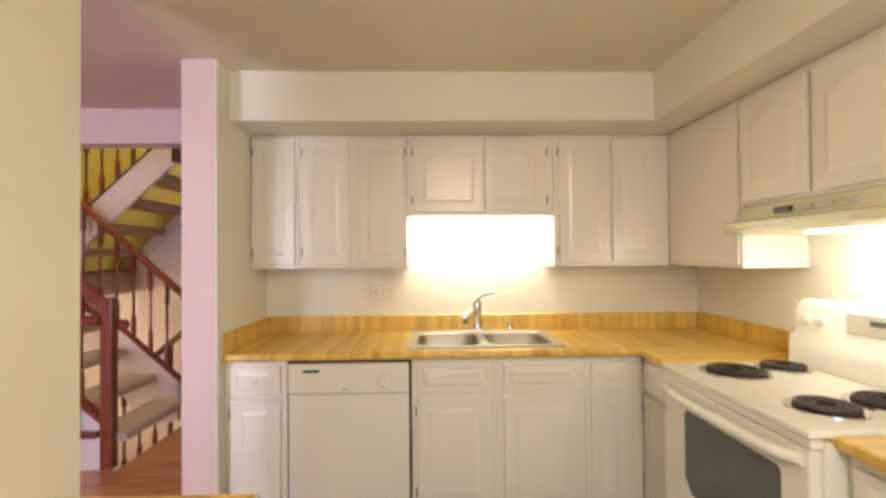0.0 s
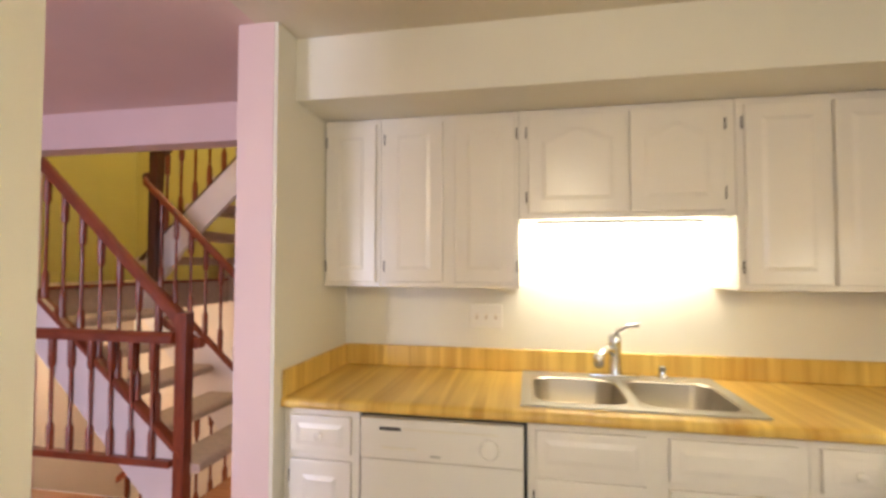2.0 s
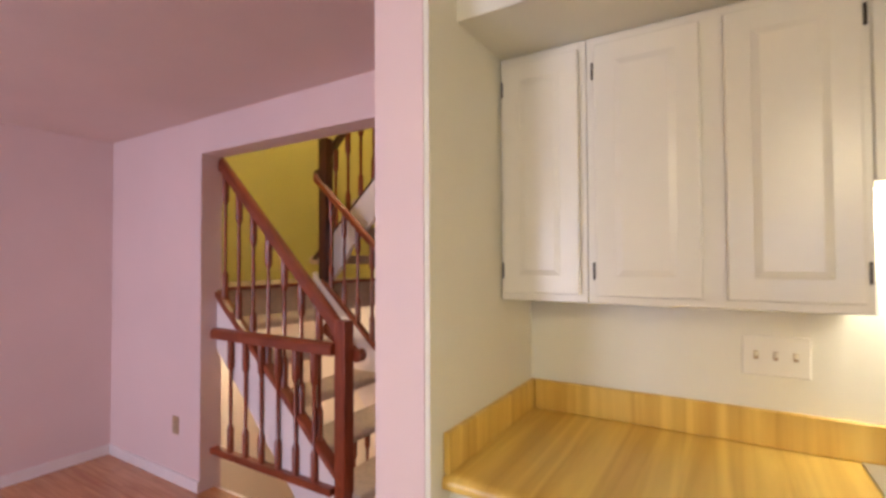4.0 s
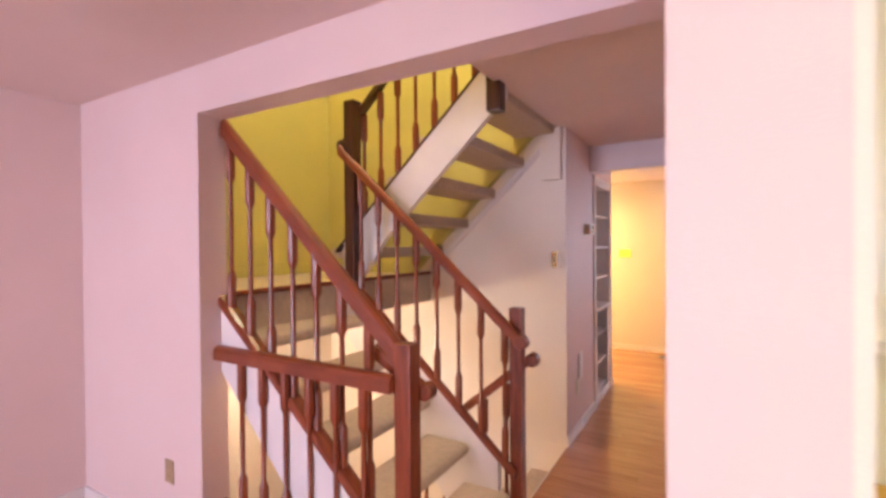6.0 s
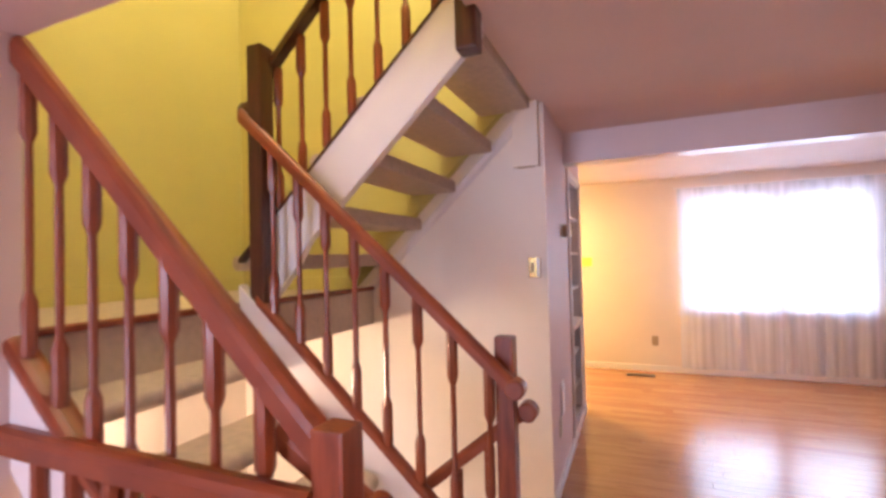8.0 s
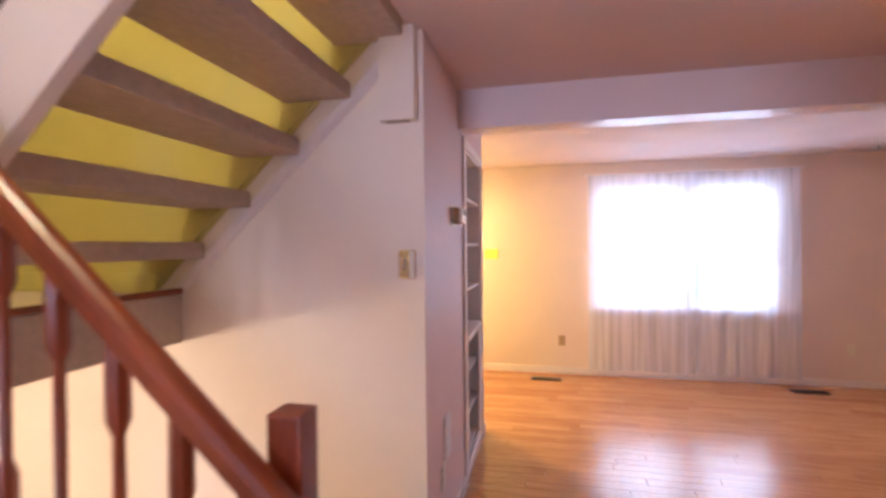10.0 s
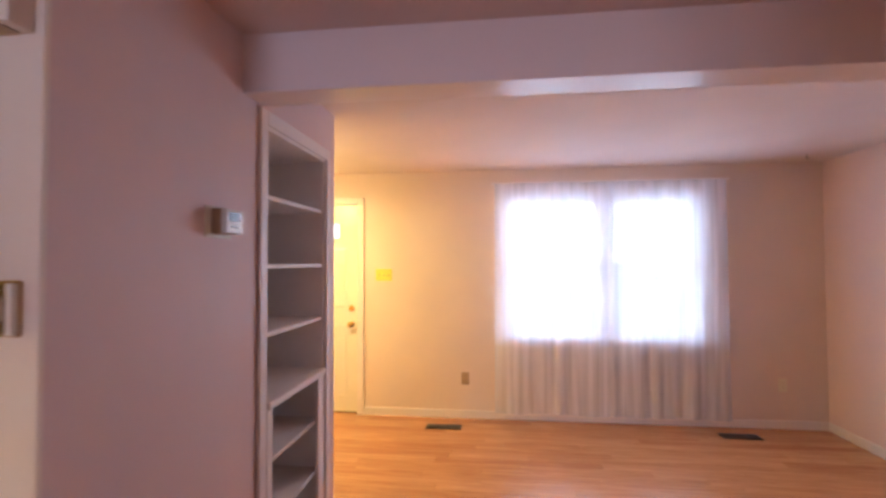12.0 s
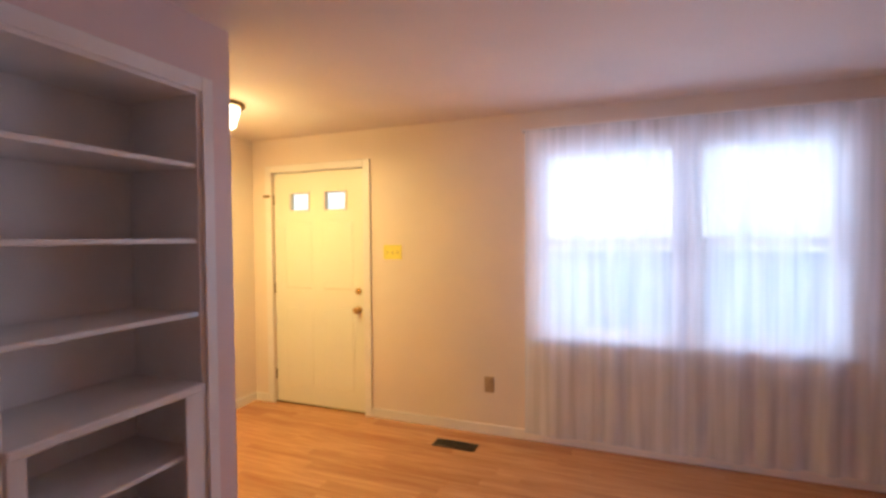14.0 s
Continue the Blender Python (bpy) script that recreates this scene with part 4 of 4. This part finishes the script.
down = thing("down_stair_flight", "carpeted flight going down to the lower level", "stairs", (-1.7, 5.1, -1.3))
for k in range(1, 9):
    nose = -1.15 - RUN * (k - 1)
    part("tread", tread_mesh(nose - 0.27, nose, 4.60, 5.60, -RISE * k, 0.06, False), CARPET, down, "taupe carpeted tread", True)
for y0, y1 in ((4.56, 4.598),):
    bm = prism(bmesh.new(), [(-1.145, 0.0), (-1.145, -0.34), (-3.0, -0.34 - 0.883 * 1.855), (-3.0, -0.883 * 1.855)], "y", y0, y1)
    part("stringer", bm, TRIM, down, "white painted stringer board")
railing = thing("stair_railing", "cherry handrail going down beside the newel", "railing", (-1.3, 4.6, 0.6), "stair railings")
part("handrail", rail_bar(bmesh.new(), -1.045, 0.885, -2.6, 0.885 - 0.83 * 1.555, 4.615, 0.05, 0.06), RAIL, railing)
knob_end(railing, -1.05, 4.615, 0.87, 0.036)
for k in range(11):
    x = -1.20 - 0.13 * k
    baluster(railing, x, 4.605, -0.883 * (-1.145 - x) + 0.0, 0.885 - 0.83 * (-1.045 - x) - 0.03)

lamp_l = thing("landing_light", "small frosted glass light under the landing", "light", (-3.2, 3.95, 0.9))
part("base", lathe(bmesh.new(), [(0.07, 0.985), (0.075, 1.009)], (-3.2, 3.95, 0), "z", 20), BRASS, lamp_l, "brass base", True)
part("shade", lathe(bmesh.new(), [(0.02, 0.84), (0.07, 0.87), (0.09, 0.92), (0.08, 0.985)], (-3.2, 3.95, 0), "z", 20), SHADE, lamp_l, "frosted glass shade", True)
lamp_u = thing("stairwell_light", "frosted glass ceiling light over the stairwell", "light", (-1.6, 4.3, 4.9))
part("base", lathe(bmesh.new(), [(0.12, 4.97), (0.125, 4.999)], (-1.6, 4.3, 0), "z", 20), BRASS, lamp_u, "brass base", True)
part("shade", lathe(bmesh.new(), [(0.03, 4.85), (0.1, 4.89), (0.14, 4.97)], (-1.6, 4.3, 0), "z", 20), SHADE, lamp_u, "frosted glass shade", True)

# ---- hall and living room ----
shelf = thing("built_in_bookshelf", "empty white built-in bookshelf recessed in the wall", "bookshelf", (-1.3, 6.88, 0))
Y0, Y1 = 6.545, 7.22
box("back_panel", shelf, SHELF_WHITE, -1.535, -1.52, Y0, Y1, 0, 2.045, 0, "white painted back panel")
box("side_panel", shelf, SHELF_WHITE, -1.52, -1.139, Y0, Y0 + 0.02, 0, 2.045, 0.001)
box("side_panel", shelf, SHELF_WHITE, -1.52, -1.139, Y1 - 0.02, Y1, 0, 2.045, 0.001)
box("top_panel", shelf, SHELF_WHITE, -1.52, -1.139, Y0 + 0.02, Y1 - 0.02, 2.022, 2.045, 0.001)
for z in (1.752, 1.457, 1.168):
    box("shelf_board", shelf, SHELF_WHITE, -1.52, -1.150, Y0 + 0.02, Y1 - 0.02, z - 0.018, z, 0.002)
box("counter_board", shelf, SHELF_WHITE, -1.52, -1.118, Y0 + 0.02, Y1 - 0.02, 0.856, 0.886, 0.004, "deeper projecting shelf board")
for z in (0.62, 0.35, 0.09):
    box("shelf_board", shelf, SHELF_WHITE, -1.52, -1.160, Y0 + 0.02, Y1 - 0.02, z - 0.018, z, 0.002)
box("stile", shelf, SHELF_WHITE, -1.150, -1.132, Y1 - 0.10, Y1 - 0.022, 0.09, 0.856, 0.003)
box("stile", shelf, SHELF_WHITE, -1.150, -1.132, Y0 + 0.022, Y0 + 0.07, 0.09, 0.856, 0.003)
box("plinth", shelf, SHELF_WHITE, -1.150, -1.132, Y0 + 0.022, Y1 - 0.022, 0.0, 0.072, 0.003)
for y0, y1, z0, z1 in ((Y0 - 0.055, Y0 + 0.004, 0, 2.095), (Y1 - 0.004, Y1 + 0.05, 0, 2.095), (Y0 + 0.004, Y1 - 0.004, 2.035, 2.095)):
    box("casing", shelf, SHELF_WHITE, -1.138, -1.124, y0, y1, z0, z1, 0.004)

thermo = thing("thermostat", "white digital thermostat on a beige wall plate", "thermostat", (-1.13, 6.22, 1.60))
box("wall_plate", thermo, PLASTIC, -1.139, -1.134, 6.150, 6.30, 1.548, 1.655, 0.002, "beige wall plate")
# tan block puts the shade of the thermostat's side into its colour
box("base", thermo, TAN, -1.134, -1.100, 6.180, 6.288, 1.562, 1.648, 0.004, "tan base that colours the thermostat's side as shaded")
box("cover", thermo, APPLIANCE, -1.100, -1.082, 6.182, 6.286, 1.564, 1.646, 0.006, "white front cover", 2)
box("display", thermo, LCD, -1.0825, -1.0805, 6.200, 6.268, 1.606, 1.636, 0.001, "grey display")
box("button_bar", thermo, LCD, -1.0825, -1.0805, 6.212, 6.256, 1.584, 1.592, 0.001)

grille = thing("wall_vent", "white painted return air grille low on the hall wall", "vent", (-1.13, 5.98, 0.45))
box("frame", grille, TRIM, -1.139, -1.133, 5.93, 6.07, 0.40, 0.62, 0.003)
for k in range(9):
    box("slat", grille, TRIM, -1.134, -1.128, 5.942, 6.058, 0.418 + 0.021 * k, 0.428 + 0.021 * k, 0.001)


def register(x, y, label):
    t = thing("floor_register", label, "floor vent", (x, y, 0), "floor registers")
    box("frame", t, BRONZE, x - 0.155, x + 0.155, y - 0.06, y + 0.06, 0.001, 0.006, 0.002)
    for k in range(14):
        xx = x - 0.13 + 0.02 * k
        box("louvre", t, DARK if k % 2 else BRONZE, xx - 0.006, xx + 0.006, y - 0.042, y + 0.042, 0.006, 0.0095, 0.001)


register(-0.66, 8.85, "brown metal floor register beside the window wall")
register(1.82, 8.88, "brown metal floor register under the curtain end")

# front door
door = thing("door_1", "white six-panel front door with two small lites, closed", "door", (-1.99, 9.2, 0))
door["kind"] = "structure"
LITES = ((-2.275, -2.09), (-1.918, -1.723))
bm = bmesh.new()
for x0, x1, z0, z1 in ((-2.452, -2.275, 0.012, 2.03), (-1.723, -1.533, 0.012, 2.03), (-2.275, -1.723, 0.012, 1.704), (-2.275, -1.723, 1.845, 2.03), (-2.09, -1.918, 1.704, 1.845)):
    cuboid(bm, x0, x1, 9.145, 9.19, z0, z1)
slab = part("door_slab", bm, CABINET, door)
for x0, x1 in LITES:
    bm = bmesh.new()
    for a in ((x0 - 0.018, x0, 1.686, 1.863), (x1, x1 + 0.018, 1.686, 1.863), (x0, x1, 1.686, 1.704), (x0, x1, 1.845, 1.863)):
        cuboid(bm, a[0], a[1], 9.137, 9.145, a[2], a[3], 0.002)
    lite = part("lite_frame", bm, TRIM, slab)
    box("lite_pane", slab, GLASS, x0, x1, 9.164, 9.168, 1.704, 1.845, 0, "clear glass lite").visible_shadow = False
for z0, z1 in ((1.02, 1.60), (0.16, 0.86)):
    for x0, x1 in ((-2.34, -2.05), (-1.95, -1.645)):
        bm = arch_panel(bmesh.new(), "x", x0, x1, z0, z1, 9.145, -1, 0.0)
        part("raised_panel", bm, CABINET, slab)
part("door_knob", lathe(bmesh.new(), [(0.03, 0), (0.03, -0.006), (0.011, -0.012), (0.011, -0.03), (0.026, -0.042), (0.028, -0.056), (0.018, -0.066)], (-1.6, 9.145, 0.862), "y", 18), KNOB, door, "round brass knob", True)
part("deadbolt", lathe(bmesh.new(), [(0.027, 0), (0.026, -0.012), (0.012, -0.014), (0.010, -0.028)], (-1.6, 9.145, 1.016), "y", 18), KNOB, door, "brass deadbolt", True)
for z in (0.25, 1.02, 1.80):
    box("hinge", door, BRASS, -2.462, -2.45, 9.139, 9.145, z - 0.045, z + 0.045, 0.001)
for x0, x1, z0, z1 in ((-2.52, -2.455, 0, 2.095), (-1.53, -1.465, 0, 2.095), (-2.455, -1.53, 2.032, 2.095)):
    box("casing", door, TRIM, x0, x1, 9.103, 9.1195, z0, z1, 0.004)
box("threshold", door, BRASS, -2.455, -1.53, 9.13, 9.25, 0.0, 0.011, 0.002)

latch = thing("door_chain", "small brass door chain latch on the casing", "door chain", (-2.5, 9.1, 1.83))
box("plate", latch, BRASS, -2.535, -2.465, 9.097, 9.1028, 1.82, 1.84, 0.001)

# window
win = thing("window_1", "wide white double-hung twin window, closed", "window", (0.78, 9.2, WZ0))
win["kind"] = "structure"
for x0, x1 in ((WX0 + 0.002, 0.78), (0.865, WX1 - 0.002)):
    for nm, z0, z1, y in (("upper_sash", 1.40, WZ1 - 0.002, 9.215), ("lower_sash", WZ0 + 0.002, 1.42, 9.195)):
        bm = bmesh.new()
        w = 0.045
        for a in ((x0, x0 + w, z0, z1), (x1 - w, x1, z0, z1), (x0 + w, x1 - w, z0, z0 + w), (x0 + w, x1 - w, z1 - w, z1)):
            cuboid(bm, a[0], a[1], y, y + 0.018, a[2], a[3])
        s = part(nm, bm, TRIM, win)
        box("pane", s, GLASS, x0 + w, x1 - w, y + 0.007, y + 0.011, z0 + w, z1 - w, 0, "clear glass pane").visible_shadow = False
box("mullion", win, TRIM, 0.781, 0.864, 9.17, 9.25, WZ0 + 0.002, WZ1 - 0.002, 0.004)
box("window_sill", win, TRIM, WX0 - 0.05, WX1 + 0.05, 9.085, 9.195, WZ0 - 0.02, WZ0 + 0.001, 0.005)


def curtain(x0, x1, seed, label):
    """A gathered sheer panel: folds deepen from the rod to the hem."""
    rs = random.Random(seed)
    c = thing("sheer_curtain", label, "curtain", ((x0 + x1) / 2, 9.04, 0.08), "sheer curtains")
    nx, nz, ztop, zlow = 150, 24, 2.19, 0.075
    waves = [(rs.uniform(16, 48), rs.uniform(0, 6.3), rs.uniform(0.5, 1.0)) for _ in range(4)]
    bm = bmesh.new()
    grid = []
    for j in range(nz + 1):
        v = j / nz
        row = []
        for i in range(nx + 1):
            u = i / nx
            x = x0 + (x1 - x0) * u + 0.02 * (u - 0.5) * v
            d = sum(a * math.sin(f * (x + 0.045 * math.sin(5.3 * x + p) + 0.02 * math.sin(13 * x + 2 * p)) + p + 0.5 * math.sin(3 * v + p)) for f, p, a in waves) / 4
            hem = 0.006 * math.sin(9 * x + p_of(seed)) * v
            row.append(bm.verts.new((x + 0.006 * d * v, 9.045 + (0.010 + 0.030 * v) * d, ztop + (zlow - ztop) * v + hem)))
        grid.append(row)
    for a, b in zip(grid, grid[1:]):
        for i in range(nx):
            bm.faces.new((a[i], a[i + 1], b[i + 1], b[i]))
    part("panel", bm, SHEER, c, "", True)
    return c


def p_of(seed):
    return (seed * 1.7) % 6.28


curtain(-0.20, 0.80, 3, "white sheer voile curtain panel hanging to the floor")
curtain(0.77, 1.83, 8, "white sheer voile curtain panel beside its twin")
rod = thing("curtain_rod", "thin white curtain rod above the window", "curtain rod", (0.8, 9.06, 2.2))
part("rod", sweep(bmesh.new(), [(-0.23, 9.05, 2.195), (1.86, 9.05, 2.195)], 0.008, 10), TRIM, rod, "", True)
for x in (-0.22, 0.8, 1.85):
    box("bracket", rod, TRIM, x - 0.008, x + 0.008, 9.05, 9.1195, 2.186, 2.205, 0.002)

foyer = thing("ceiling_light", "round frosted glass ceiling light in the foyer, lit", "light", (-1.975, 8.13, 2.25))
part("base", lathe(bmesh.new(), [(0.128, 2.302), (0.136, 2.312), (0.136, 2.329)], (-1.975, 8.13, 0), "z", 24), BRASS, foyer, "brass rim", True)
part("shade", lathe(bmesh.new(), [(0.05, 2.172), (0.068, 2.176), (0.075, 2.185), (0.10, 2.27), (0.104, 2.299)], (-1.975, 8.13, 0), "z", 24), SHADE, foyer, "glowing frosted glass shade", True)
hook = thing("ceiling_hook", "small dark plant hook in the ceiling", "hook", (2.325, 8.786, CEIL))
part("hook", sweep(bmesh.new(), [(2.325, 8.786, 2.329), (2.325, 8.786, 2.305), (2.335, 8.786, 2.295), (2.342, 8.786, 2.303)], 0.003, 6), BRONZE, hook, "", True)
kl = thing("ceiling_light", "square frosted kitchen ceiling light, lit", "light", (1.25, 0.2, 2.26))
box("frame", kl, APPLIANCE, 0.95, 1.55, -0.1, 0.5, 2.28, 2.329, 0.006)
box("diffuser", kl, TUBE, 0.98, 1.52, -0.07, 0.47, 2.235, 2.28, 0.012, "glowing diffuser", 2)

# patio door behind the walk, source of the dining room's daylight
pd = thing("door_2", "white framed sliding glass patio door, closed", "door", (-1.95, -1.57, 0))
pd["kind"] = "structure"
for x0, x1, y in ((-2.648, -1.93, -1.59), (-1.97, -1.252, -1.56)):
    bm = bmesh.new()
    for a in ((x0, x0 + 0.06, 0.02, 2.078), (x1 - 0.06, x1, 0.02, 2.078), (x0 + 0.06, x1 - 0.06, 0.02, 0.1), (x0 + 0.06, x1 - 0.06, 2.0, 2.078)):
        cuboid(bm, a[0], a[1], y, y + 0.028, a[2], a[3])
    s = part("door_frame", bm, TRIM, pd)
    box("pane", s, GLASS, x0 + 0.06, x1 - 0.06, y + 0.011, y + 0.016, 0.1, 2.0, 0, "clear glass pane").visible_shadow = False

kw = thing("window_2", "white framed kitchen window behind the walk", "window", (1.25, -1.57, 1.0))
kw["kind"] = "structure"
part("sash", grid_slab(bmesh.new(), (0.602, 0.65, 1.85, 1.898), (-1.59, -1.56), set(), 1.002, 1.05), TRIM, kw)
part("sash", grid_slab(bmesh.new(), (0.602, 0.65, 1.85, 1.898), (-1.59, -1.56), set(), 2.0, 2.048), TRIM, kw)
for x0, x1 in ((0.602, 0.65), (1.23, 1.27), (1.85, 1.898)):
    box("stile", kw, TRIM, x0, x1, -1.59, -1.56, 1.051, 1.999, 0.003)
box("pane", kw, GLASS, 0.65, 1.85, -1.577, -1.573, 1.051, 1.999, 0, "clear glass pane").visible_shadow = False

# pale distance beyond the front window: a sheet whose emission stands in for daylight
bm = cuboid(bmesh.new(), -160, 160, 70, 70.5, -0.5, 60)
back_mat = bpy.data.materials.new("glowing_distance_sheet")
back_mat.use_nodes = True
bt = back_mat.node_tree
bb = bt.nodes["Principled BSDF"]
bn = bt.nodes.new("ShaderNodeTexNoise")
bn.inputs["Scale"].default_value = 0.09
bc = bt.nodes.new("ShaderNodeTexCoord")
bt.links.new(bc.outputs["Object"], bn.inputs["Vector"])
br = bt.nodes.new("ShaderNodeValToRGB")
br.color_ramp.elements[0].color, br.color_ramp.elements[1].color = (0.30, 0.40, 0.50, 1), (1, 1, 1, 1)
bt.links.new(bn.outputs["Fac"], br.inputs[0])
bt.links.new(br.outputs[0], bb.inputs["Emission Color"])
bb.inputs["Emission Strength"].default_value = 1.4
solid("backdrop", bm, back_mat, "glowing sheet standing in for the daylit distance beyond the lawn", "backdrop")

# ---- floor boards ----
BW, rs = 0.083, random.Random(5)


def board_mesh(length):
    return mesh("plank", cuboid(bmesh.new(), 0.0005, length - 0.0003, 0.0003, BW - 0.0003, -0.02, 0.0, 0.0007), PLANK)


def lay(x0, x1, y0, y1, place):
    y = y0
    while y < y1 - 0.005:
        x = x0 - rs.uniform(0, 1.0)
        while x < x1:
            n = rs.choice((0.6, 0.9, 1.2, 1.5))
            a, b = max(x, x0), min(x + n, x1)
            if b - a > 0.02:
                place(a, y, b - a)
            x += n
        y += BW


CACHE = {}


def boards(name):
    """A floor whose boards are laid one by one as its parts."""
    floor = tagged(new(name), "orange-brown oak strip floor boards", "floor", "", "structure")

    def place(a, y, n):
        key = round(n, 3)
        if key not in CACHE:
            CACHE[key] = board_mesh(key)
        ob = new("plank", CACHE[key])
        ob.location, ob.parent = (a, y, 0), floor
    return place


living, hall, dining = boards("floor_living"), boards("floor_hall"), boards("floor_dining")
lay(-1.14, 2.66, 6.40, 6.40 + 11 * BW, living)
lay(-2.67, 2.66, 6.40 + 11 * BW, 9.12, living)
lay(-1.14, 2.66, 6.40 - 33 * BW, 6.40, hall)
lay(-3.45, -0.2, -1.5, 3.6, dining)
